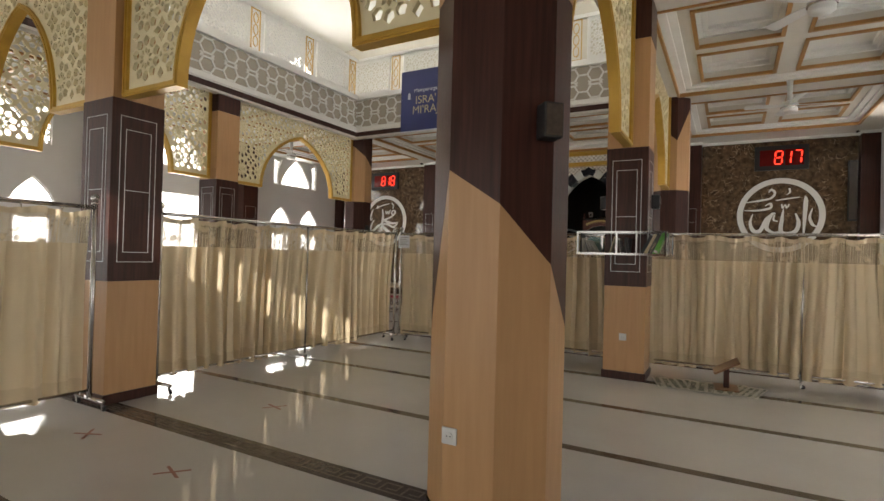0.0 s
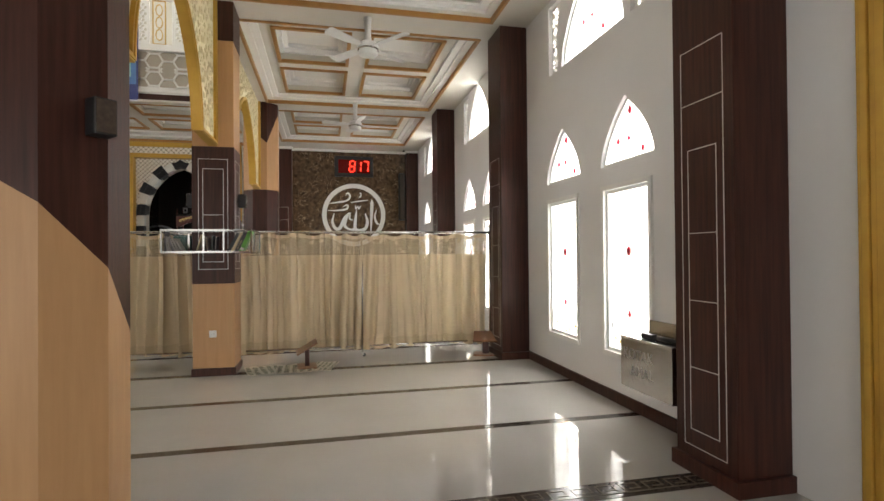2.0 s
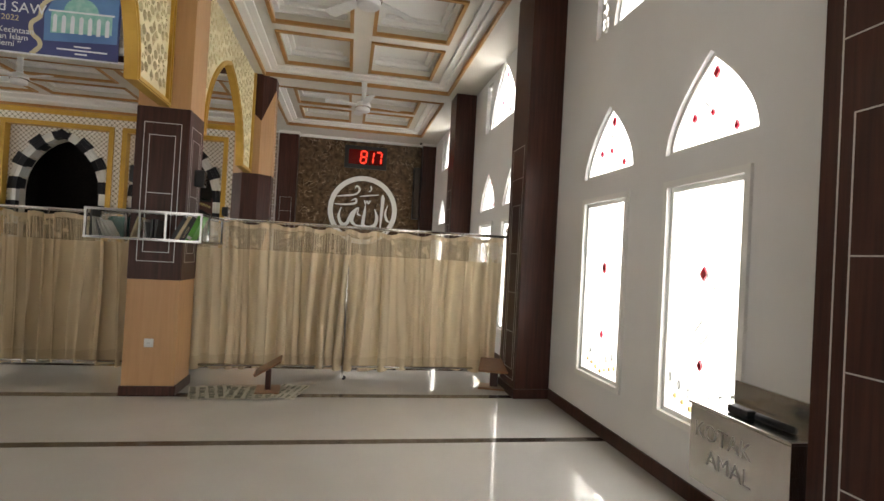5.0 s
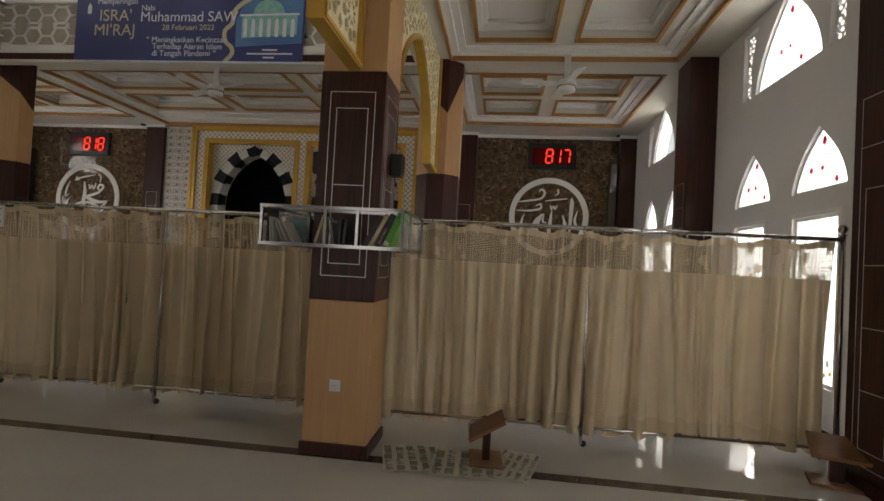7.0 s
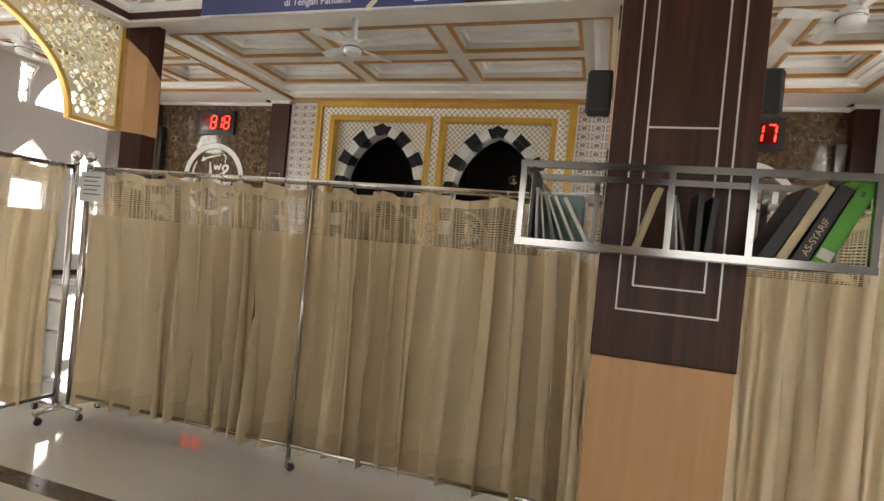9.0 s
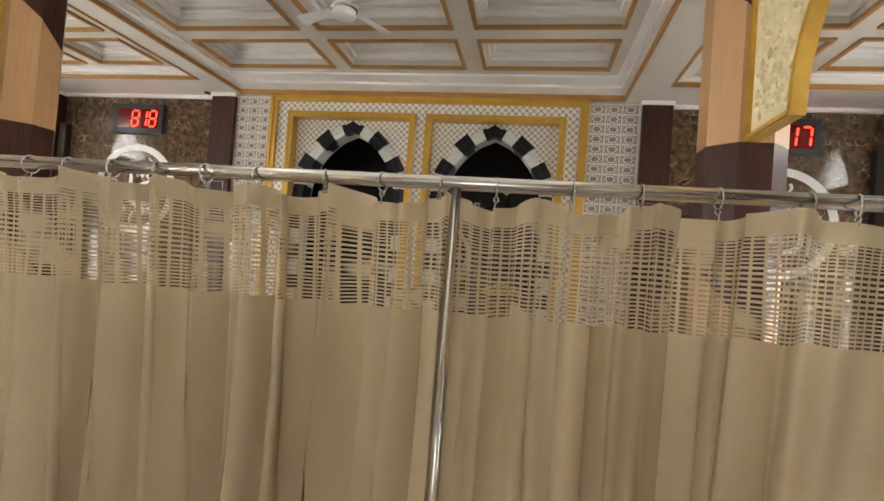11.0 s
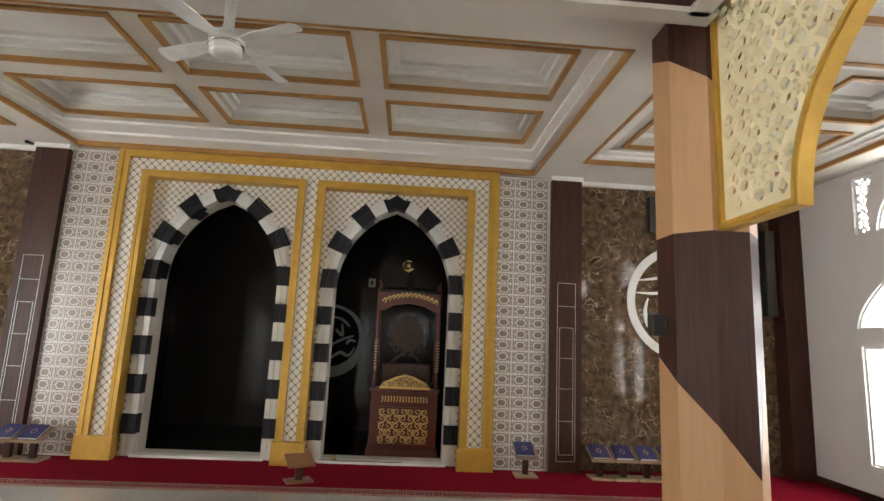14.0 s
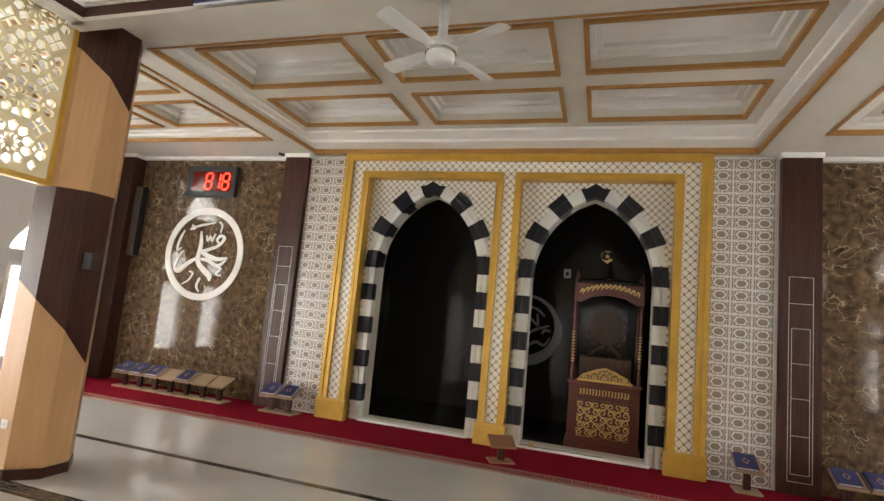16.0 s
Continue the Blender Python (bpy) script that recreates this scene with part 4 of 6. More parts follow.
def curtain(parent, length, folds, seed, sag=0.034, z0=0.12, bottom_wave=0.02):
    """A hanging cloth along local x: gathered folds, plain header, open lace band, body and hem."""
    rnd = random.Random(seed)
    nx = max(24, int(folds * 18))
    ph = [rnd.uniform(0, 6.3) for _ in range(6)]
    zs = [z0, z0 + 0.07, z0 + 0.14, 0.45, 0.75, 1.05, 1.30, 1.455, 1.53, 1.60, 1.668, 1.70, 1.725]
    prof = []
    for i in range(nx + 1):
        u = i / nx
        prof.append((u, 2 * math.pi * folds * (u + 0.020 * math.sin(2.6 * u * length + ph[0]) + 0.009 * math.sin(5.3 * u * length + ph[1]) + 0.0035 * math.sin(11.7 * u * length + ph[4]))))
    grid = []
    for k, z in enumerate(zs):
        h = (z - z0) / (1.725 - z0)
        row = []
        for u, a in prof:
            a = a + (1 - h) * (1.5 * math.sin(2.3 * u * length + ph[4]) + 0.9 * math.sin(5.9 * u * length + ph[2])) + 0.5 * math.sin(3.2 * h + 4.1 * u * length + ph[5])
            amp = 0.066 * (1.15 - 0.62 * h) * (0.95 + 0.28 * math.sin(3.1 * u * length + ph[2]) + 0.24 * math.sin(7.7 * u * length + ph[5]))
            y = amp * (math.sin(a) + 0.3 * math.sin(2 * a + ph[1])) + 0.024 * math.sin(1.63 * a + ph[3] + 1.6 * (1 - h)) + 0.011 * math.sin(2.71 * a + ph[0] + 0.8 * h) + 0.02 * (1 - h) * math.sin(3.1 * u * length + ph[4]) + 0.07 * (1 - h ** 3)
            x = u * length + 0.35 * amp * math.sin(2 * a + ph[3])
            zz = z
            if h > 0.92:
                zz += 0.022 - sag * (0.5 + 0.5 * math.cos(a * 0.5 + ph[1])) * (h - 0.9) / 0.1 + 0.012 * (1 + math.sin(5 * u + ph[0]))
            elif k < 2:
                zz += bottom_wave * math.sin(4 * u * length + ph[2])
            row.append((x, y, zz))
        grid.append(row)
    cuts = ((0, 2, "hem", "hem", "slightly darker doubled hem"), (2, 7, "cloth_body", "cloth", ""), (7, 10, "lace_band", "lace", "open-weave lace band"), (10, 12, "header_band", "cloth", ""))
    for a, b, name, material, label in cuts:
        bm = bmesh.new()
        uv = bm.loops.layers.uv.new("uv")
        vs = [[bm.verts.new(grid[k][i]) for i in range(nx + 1)] for k in range(a, b + 1)]
        for k in range(b - a):
            for i in range(nx):
                f = bm.faces.new((vs[k][i], vs[k][i + 1], vs[k + 1][i + 1], vs[k + 1][i]))
                f.smooth = True
                for lp, (ii, kk) in zip(f.loops, ((i, k), (i + 1, k), (i + 1, k + 1), (i, k + 1))):
                    lp[uv].uv = (ii / nx * length * 1.5, zs[a + kk])
        part(name, bm, material, parent, label)
    return grid[-1]


def partition(a, b, posts, folds, seed, feet=True, finials=(True, True), label="cream curtain on a wheeled stainless steel partition frame"):
    """A wheeled frame from a to b on the floor plan, with its rails, posts, wheels, rings and curtain."""
    a, b = Vector((*a, 0)), Vector((*b, 0))
    length = (b - a).length
    th = thing("curtain_partition", a, label, "curtain partition", "curtain partitions")
    th.rotation_euler = (0, 0, math.atan2(b.y - a.y, b.x - a.x))
    part("top_rail", rod((0, 0, RAILZ), (length, 0, RAILZ), 0.018, 16), "steel", th, "polished steel rail", True)
    part("bottom_rail", rod((0, 0, 0.155), (length, 0, 0.155), 0.013, 10), "steel", th, "", True)
    for p in (0.0, *posts, length):
        end = p in (0.0, length)
        top = 1.80 if end else RAILZ - 0.01
        post = part("post", rod((p, 0, 0.07), (p, 0, top), 0.021 if end else 0.015, 14), "steel", th, "", True)
        if end:
            fin = finials[0 if p == 0.0 else 1]
            if fin:
                ball = lathe([(0.004, 0), (0.030, 0.004), (0.030, 0.012), (0.016, 0.018), (0.016, 0.024), (0.030, 0.036), (0.037, 0.056), (0.030, 0.078), (0.012, 0.092), (0.001, 0.095)], 14, None, Matrix.Translation((p, 0, top)))
                part("finial", ball, "steel", post, "", True)
            if feet:
                ft = bmesh.new()
                rod((p, -0.24, 0.085), (p, 0.24, 0.085), 0.019, 12, ft)
                part("foot_bar", ft, "steel", post, "", True)
                for s in (-0.22, 0.22):
                    wheel = lathe([(0.005, -0.011), (0.024, -0.011), (0.027, -0.006), (0.027, 0.006), (0.024, 0.011), (0.005, 0.011)], 14, None, pose(p + 0.014, s, 0.027, 0, 90, 0))
                    part("wheel", wheel, "plastic", post)
                    part("wheel_fork", box(p - 0.004, p + 0.004, s - 0.012, s + 0.012, 0.02, 0.08), "steel", post)
        else:
            wheel = lathe([(0.005, -0.010), (0.024, -0.010), (0.026, 0.0), (0.024, 0.010), (0.005, 0.010)], 14, None, pose(p + 0.02, 0, 0.027, 90, 0, 0))
            part("wheel", wheel, "plastic", post)
            part("wheel_fork", box(p - 0.012, p + 0.012, -0.014, -0.010, 0.02, 0.09), "steel", post)
    edge = curtain(th, length - 0.05, folds, seed)
    n = max(3, int(length / 0.155))
    rnd = random.Random(seed + 1)
    for i in range(n):
        u = (i + 0.5 + rnd.uniform(-0.25, 0.25)) / n
        x = u * length
        k = min(range(len(edge)), key=lambda q: abs(edge[q][0] - x))
        bm = torus((x, 0, RAILZ - 0.006), (1, 0.3 * rnd.uniform(-1, 1), 0), 0.0245, 0.0026, 18, 6)
        rod((x, 0.0, RAILZ - 0.031), (x, edge[k][1], edge[k][2] - 0.006), 0.0022, 6, bm)
        torus((x, 0, RAILZ - 0.036), (0, 1, 0), 0.006, 0.0018, 10, 6, bm)
        part("curtain_ring", bm, "steel", th, "", True)
    return th


partition((-1.28, 7.09), (2.54, 7.12), (1.90,), 23, 3)
partition((-4.98, 7.18), (-1.40, 7.20), (1.81,), 25, 7)
partition((-5.10, 3.02), (-5.06, 7.14), (2.05,), 24, 11)
partition((-5.12, 0.0), (-5.05, 2.38), (), 11, 15)

# ---- writing helpers ----
def lettering(name, words, size, m, material, parent, align="LEFT", depth=0.001):
    cu = bpy.data.curves.new(name, "FONT")
    cu.body, cu.size, cu.extrude, cu.align_x = words, size, depth, align
    tmp = bpy.data.objects.new(name, cu)
    me = bpy.data.meshes.new_from_object(tmp)
    me.materials.clear()
    me.materials.append(M[material])
    bpy.data.objects.remove(tmp)
    ob = new(name, me)
    ob.parent, ob.matrix_basis = parent, m
    return tagged(ob, kind="stuff")


def brush(points, scale, place, bm, d=0.012, steps=6):
    """A pen stroke that swells and thins: points of (u, v, width)."""
    p = [Vector(q) for q in points]
    p = [p[0]] + p + [p[-1]]
    line = []
    for i in range(1, len(p) - 2):
        for k in range(steps):
            t = k / steps
            a, b, c, e = p[i - 1], p[i], p[i + 1], p[i + 2]
            line.append(0.5 * (2 * b + (c - a) * t + (2 * a - 5 * b + 4 * c - e) * t * t + (3 * b - a - 3 * c + e) * t ** 3))
    line.append(p[-1])
    left, right = [], []
    for i, q in enumerate(line):
        t = (line[min(i + 1, len(line) - 1)] - line[max(i - 1, 0)]).xy
        n = Vector((-t.y, t.x)).normalized() * q.z / 2
        left.append(((q.x + n.x) * scale, (q.y + n.y) * scale))
        right.append(((q.x - n.x) * scale, (q.y - n.y) * scale))
    for i in range(len(line) - 1):
        sheet([left[i], left[i + 1], right[i + 1], right[i]], [], 0.0, d, place, bm)


def roundel(cx, cz, radius, strokes, label):
    th = thing("calligraphy_roundel", (cx, YF - 0.032, cz), label, "wall ornament", "calligraphy roundels")
    pl = lambda u, v, w: (u, -w, v)
    circ = lambda r, n=64: [(r * math.cos(2 * math.pi * i / n), r * math.sin(2 * math.pi * i / n)) for i in range(n)]
    part("ring", sheet(circ(radius), [circ(radius * 0.86)], 0.0, 0.02, pl), "white", th, "white ring")
    for k, s in enumerate(strokes):
        bm = bmesh.new()
        brush(s, radius, pl, bm, 0.016 + 0.0004 * k)
        part("calligraphy_stroke", bm, "white", th)
    return th


roundel(0.95, 2.66, 0.935, [
    [(0.56, 0.50, 0.02), (0.57, 0.36, 0.10), (0.55, -0.1, 0.08), (0.53, -0.54, 0.03)],
    [(0.72, 0.18, 0.02), (0.66, -0.05, 0.06), (0.72, -0.25, 0.07), (0.82, -0.30, 0.02)],
    [(0.35, 0.05, 0.03), (0.42, -0.2, 0.09), (0.36, -0.42, 0.10), (0.17, -0.50, 0.11), (0.03, -0.42, 0.10), (0.05, -0.1, 0.08), (0.08, 0.18, 0.02)],
    [(0.03, -0.46, 0.08), (-0.15, -0.46, 0.06), (-0.30, -0.32, 0.10), (-0.20, 0.0, 0.08), (-0.10, 0.06, 0.03)],
    [(-0.15, 0.05, 0.03), (-0.30, -0.10, 0.09), (-0.45, -0.42, 0.10), (-0.60, -0.42, 0.10), (-0.68, -0.2, 0.07), (-0.62, 0.05, 0.02)],
    [(-0.78, 0.36, 0.02), (-0.50, 0.40, 0.05), (-0.22, 0.46, 0.05), (-0.12, 0.60, 0.06), (-0.20, 0.70, 0.05), (-0.26, 0.62, 0.02)],
    [(-0.82, 0.14, 0.02), (-0.50, 0.14, 0.05), (-0.22, 0.20, 0.06), (-0.22, 0.32, 0.05), (-0.34, 0.26, 0.02)],
    [(-0.10, 0.40, 0.02), (0.15, 0.44, 0.04), (0.44, 0.48, 0.02)],
    [(0.20, 0.72, 0.05), (0.22, 0.62, 0.04), (0.14, 0.54, 0.01)],
    [(0.04, 0.30, 0.03), (0.06, 0.20, 0.04), (0.12, 0.28, 0.03), (0.15, 0.20, 0.04), (0.21, 0.30, 0.03)],
    [(-0.12, 0.02, 0.03), (-0.14, -0.12, 0.05), (-0.04, -0.16, 0.02)],
], "white ring with cut-out calligraphy mounted on brown marble")
roundel(-11.13, 2.64, 0.92, [
    [(-0.14, 0.48, 0.03), (-0.10, 0.20, 0.09), (-0.12, -0.16, 0.11), (0.05, -0.34, 0.12), (0.22, -0.46, 0.13), (0.24, -0.58, 0.03)],
    [(-0.14, -0.10, 0.05), (-0.36, -0.22, 0.09), (-0.58, -0.40, 0.10), (-0.70, -0.34, 0.07), (-0.62, -0.08, 0.05), (-0.52, 0.04, 0.02)],
    [(0.62, -0.06, 0.03), (0.34, -0.10, 0.09), (-0.02, 0.02, 0.09), (0.14, 0.10, 0.07), (0.34, 0.18, 0.06), (0.48, 0.34, 0.07), (0.38, 0.40, 0.06), (0.30, 0.30, 0.05), (0.40, 0.22, 0.03)],
    [(0.60, -0.10, 0.03), (0.40, -0.24, 0.07), (0.14, -0.14, 0.08), (-0.05, -0.12, 0.06)],
    [(-0.42, 0.54, 0.02), (-0.10, 0.62, 0.05), (0.20, 0.68, 0.02)],
    [(-0.40, 0.60, 0.05), (-0.32, 0.54, 0.05), (-0.44, 0.50, 0.02)],
    [(-0.58, 0.48, 0.02), (-0.68, 0.25, 0.06), (-0.70, 0.04, 0.04), (-0.60, 0.10, 0.02)],
    [(0.02, 0.40, 0.03), (0.06, 0.28, 0.04), (0.12, 0.38, 0.03), (0.17, 0.28, 0.04), (0.24, 0.44, 0.03)],
    [(0.30, 0.70, 0.04), (0.38, 0.62, 0.04), (0.36, 0.46, 0.02)],
    [(-0.30, -0.40, 0.04), (-0.20, -0.44, 0.04), (-0.30, -0.60, 0.03), (-0.46, -0.68, 0.01)],
    [(0.0, -0.52, 0.05), (-0.06, -0.70, 0.05), (0.02, -0.82, 0.02)],
    [(0.40, -0.26, 0.04), (0.50, -0.30, 0.04), (0.40, -0.42, 0.04), (0.52, -0.44, 0.03)],
], "white ring with cut-out calligraphy mounted on brown marble")

# ---- digital clocks ----
M["ledback"] = mat("dark_red_filter", (0.16, 0.006, 0.006), 0.15)


def led_clock(cx, cz, words, w=1.14, h=0.61):
    th = thing("digital_clock", (cx, YF - 0.032, cz), "black framed wall clock with glowing red digits", "clock", "digital clocks")
    part("case", box(-w / 2, w / 2, -0.085, 0.0, -h / 2, h / 2, None, 0.012), "plastic", th, "black case")
    pl = lambda u, v, ww: (u, -0.086 - ww, v)
    for x0, x1 in ((-0.46, 0.05), (0.075, 0.47)):
        part("red_window", sheet([(x0, -0.20), (x1, -0.20), (x1, 0.2), (x0, 0.2)], [], 0.0, 0.003, pl), "ledback", th, "dark red filter window")
    seg = {"a": (0, 1, 1, 1), "b": (1, 1, 1, 0.5), "c": (1, 0.5, 1, 0), "d": (0, 0, 1, 0), "e": (0, 0.5, 0, 0), "f": (0, 1, 0, 0.5), "g": (0, 0.5, 1, 0.5)}
    on = {"8": "abcdefg", "1": "bc", "7": "abc"}
    for ch, x0 in zip(words, (-0.145, 0.04, 0.255)):
        bm = bmesh.new()
        for s in on[ch]:
            a, b, c, d = seg[s]
            p, q = Vector((x0 + a * 0.15 + b * 0.025, -0.16 + b * 0.32)), Vector((x0 + c * 0.15 + d * 0.025, -0.16 + d * 0.32))
            t = (q - p).normalized()
            p, q = p + t * 0.014, q - t * 0.014
            n = Vector((-t.y, t.x)) * 0.015
            sheet([tuple(p), tuple(p + n + t * 0.012), tuple(q + n - t * 0.012), tuple(q), tuple(q - n - t * 0.012), tuple(p - n + t * 0.012)], [], 0.003, 0.006, pl, bm)
        part("lit_digit", bm, "led", th, "glowing red digit")


led_clock(0.955, 4.10, "817")
led_clock(-11.13, 4.08, "818")

# ---- ceiling fans ----
def fan(x, y, z, turn):
    th = thing("ceiling_fan", (x, y, z), "white four-bladed ceiling fan hung from a beam", "ceiling fan", "ceiling fans")
    top = ZC + 0.0 - z
    part("canopy", lathe([(0.065, top - 0.02), (0.07, top - 0.01), (0.07, top)], 18), "pvc", th, "", True)
    part("down_rod", lathe([(0.055, 0.10), (0.04, 0.20), (0.05, top - 0.02)], 18), "pvc", th, "", True)
    part("motor", lathe([(0.02, -0.085), (0.11, -0.085), (0.125, -0.07), (0.125, -0.02), (0.135, 0.0), (0.135, 0.05), (0.11, 0.085), (0.05, 0.11)], 24), "pvc", th, "white motor housing", True)
    part("motor_band", lathe([(0.128, -0.02), (0.14, -0.015), (0.14, 0.0), (0.128, 0.004)], 24), "steel", th, "", True)
    for k in range(4):
        m = pose(0, 0, 0.03, 0, 0, turn + 90 * k) @ pose(0, 0, 0, 12, 0, 0)
        bm = sheet([(0.12, -0.035), (0.30, -0.07), (0.66, -0.085), (0.69, -0.05), (0.69, 0.05), (0.66, 0.075), (0.30, 0.055), (0.12, 0.035)], [], -0.004, 0.004, lambda u, v, w: (u, v, w))
        bmesh.ops.transform(bm, matrix=m, verts=bm.verts[:])
        part("blade", bm, "pvc", th)


fan(-5.08, 10.98, 4.14, 65)
fan(0.74, 10.62, 4.17, 10)
fan(0.68, 6.5, 4.17, 40)
fan(-11.2, 10.7, 4.17, 40)

# ---- banner ----
bn = thing("hanging_banner", (0, 10.42, 0), "dark blue printed event banner hung on the gallery front", "banner")
bpl = lambda u, v, w: (u, -w, v)
part("cloth", sheet([(-7.25, 4.41), (-3.33, 4.40), (-3.32, 5.88), (-7.25, 5.90)], [], 0.0, 0.004, bpl), "banner", bn, "dark blue vinyl sheet")
part("bottom_hem", sheet([(-7.25, 4.41), (-3.33, 4.40), (-3.33, 4.425), (-7.25, 4.435)], [], 0.0045, 0.007, bpl), "pale", bn)
M["mosque_green"] = mat("printed_green", (0.10, 0.34, 0.30), 0.5, 0, (0.35, 0.52, 0.48), 9, 0.6)
M["gilt_print"] = mat("printed_gold", (0.55, 0.48, 0.30), 0.5)
M["sky_print"] = mat("printed_blue", (0.05, 0.12, 0.32), 0.5, 0, (0.10, 0.22, 0.42), 2, 0.6)
up = lambda x, z: pose(x, -0.006, z, 90, 0, 0)
for words, size, x, z, mt in (("ISRA'", 0.27, -6.84, 5.08, "gilt_print"), ("MI'RAJ", 0.27, -6.92, 4.84, "gilt_print"), ("Memperingati", 0.13, -6.88, 5.36, "pale"), ("Nabi", 0.13, -6.10, 5.25, "pale"), ("Muhammad SAW", 0.235, -6.11, 5.07, "pale"), ("28 Februari 2022", 0.13, -5.72, 4.93, "gilt_print"), ("“ Meningkatkan Kecintaan", 0.132, -5.98, 4.73, "pale"), ("   Terhadap Ajaran Islam", 0.132, -5.98, 4.62, "pale"), ("   di Tengah Pandemi ”", 0.132, -5.98, 4.51, "pale")):
    lettering("printed_line", words, size, up(x, z), mt, bn)
wave = [(-4.62, 4.42), (-4.50, 4.55), (-4.52, 4.66), (-4.62, 4.75), (-4.64, 4.92), (-4.52, 5.04), (-4.50, 5.22), (-4.38, 5.35), (-4.20, 5.45), (-4.05, 5.6)]
bm = bmesh.new()
brush([(u, v, 0.07) for u, v in wave], 1.0, bpl, bm, 0.006, 3)
part("printed_border", bm, "gilt_print", bn)
part("printed_sky", sheet([(-4.45, 4.66), (-3.36, 4.72), (-3.36, 5.8), (-4.0, 5.62), (-4.34, 5.36), (-4.46, 5.1)], [], 0.004, 0.0055, bpl), "sky_print", bn)
bm = bmesh.new()
sheet([(-4.36, 4.80), (-3.45, 4.86), (-3.45, 5.18), (-4.36, 5.16)], [], 0.0, 0.007, bpl, bm)
dome = [(-3.92 + 0.26 * math.cos(math.pi * i / 12), 5.18 + 0.24 * math.sin(math.pi * i / 12)) for i in range(13)]
sheet(dome, [], 0.0, 0.007, bpl, bm)
part("printed_building", bm, "mosque_green", bn, "pale green printed building")
for i in range(7):
    part("printed_arch", sheet([(-4.33 + i * 0.13, 4.82), (-4.27 + i * 0.13, 4.82), (-4.27 + i * 0.13, 5.08), (-4.30 + i * 0.13, 5.12), (-4.33 + i * 0.13, 5.08)], [], 0.006, 0.008, bpl), "pale", bn)
bm = bmesh.new()
sheet([(-4.40, 5.15), (-3.42, 5.17), (-3.42, 5.20), (-4.40, 5.18)], [], 0.006, 0.008, bpl, bm)
part("printed_cornice", bm, "pale", bn)
bm = bmesh.new()
for x, z, w in ((-4.0, 4.60, 0.25), (-4.25, 4.54, 0.75), (-3.98, 4.48, 0.18)):
    sheet([(x, z), (x + w, z), (x + w, z + 0.025), (x, z + 0.025)], [], 0.004, 0.006, bpl, bm)
sheet([(-7.05, 5.20), (-6.98, 5.20), (-6.98, 5.32), (-7.015, 5.38), (-7.05, 5.32)], [], 0.004, 0.006, bpl, bm)
tagged(part("small_print", bm, "pale", bn), kind="stuff")

# ---- loudspeakers, sockets ----
def speaker(x, y, z, turn=0):
    th = thing("wall_speaker", (x, y, z), "small black wall loudspeaker fixed to a column", "loudspeaker", "wall loudspeakers")
    th.rotation_euler = (0, 0, radians(turn))
    part("cabinet", box(-0.05, 0.05, -0.045, 0.05, -0.085, 0.085, None, 0.012), "plastic", th)
    part("grille", box(-0.042, 0.042, -0.049, -0.044, -0.075, 0.075, None, 0.002), "strip", th, "dark metal grille")
    part("bracket", box(-0.015, 0.015, 0.05, 0.09, -0.02, 0.02), "steel", th)


speaker(COLX[0] + 0.345, ROWY[0] - 0.235, 2.08, 45)
speaker(COLX[0] - 0.305, ROWY[1], 2.15, -90)
speaker(COLX[0] + 0.305, ROWY[1], 2.15, 90)
speaker(COLX[0] - 0.405, ROWY[2] - 0.05, 2.10, -90)
speaker(COLX[2] + 0.405, ROWY[2] - 0.05, 2.10, 90)
speaker(COLX[1] - 0.315, 2.72, 2.2, -90)


def socket(x, y, z, turn):
    th = thing("wall_socket", (x, y, z), "white square wall socket on oak cladding", "socket", "wall sockets")
    th.rotation_euler = (0, 0, radians(turn))
    part("plate", box(-0.042, 0.042, -0.010, 0.0, -0.042, 0.042, None, 0.006), "pvc", th)
    part("well", lathe([(0.021, 0.0), (0.021, 0.003), (0.017, 0.003), (0.017, 0.001)], 18, None, pose(0, -0.010, 0, 90, 0, 0)), "pvc", th)
    for s in (-0.009, 0.009):
        part("contact_hole", lathe([(0.003, 0), (0.003, 0.0045)], 8, None, pose(s, -0.010, 0, 90, 0, 0)), "plastic", th)


socket(COLX[0] - 0.10, ROWY[0] - 0.336, 0.53, 0)
socket(COLX[0] - 0.01, ROWY[1] - 0.239, 0.505, 0)
socket(COLX[2] + 0.05, ROWY[2] - 0.336, 0.5, 0)

for x in (2.38, -12.82):
    th = thing("column_loudspeaker", (x, YF - 0.032, 2.5), "tall slim black column loudspeaker on the marble wall", "loudspeaker", "column loudspeakers")
    part("cabinet", box(-0.09, 0.09, -0.17, -0.03, 0.0, 1.42, None, 0.012), "plastic", th)
    part("grille", box(-0.075, 0.075, -0.178, -0.169, 0.03, 1.39, None, 0.004), "strip", th, "dark metal grille")
    for z in (0.3, 1.1):
        part("bracket", box(-0.03, 0.03, -0.03, 0.0, z, z + 0.05), "steel", th)

# ---- book shelf on the column ----
M["shelfsteel"] = mat("brushed_steel", (0.28, 0.27, 0.26), 0.14, 1.0, (0.25, 0.24, 0.23), 6, 0.6)
M["glasspane"] = M["glass"]
sh = thing("column_bookshelf", (COLX[0], ROWY[1], 0), "stainless steel and glass bookshelf fixed round a column", "bookshelf")
Z0, Z1 = 1.50, 1.755
X0, X1, Y0 = -0.50, 0.475, -0.53


def tube(p, q, bm, r=0.011):
    a, b = Vector(p), Vector(q)
    box(min(a.x, b.x) - r, max(a.x, b.x) + r, min(a.y, b.y) - r, max(a.y, b.y) + r, min(a.z, b.z) - r, max(a.z, b.z) + r, bm)


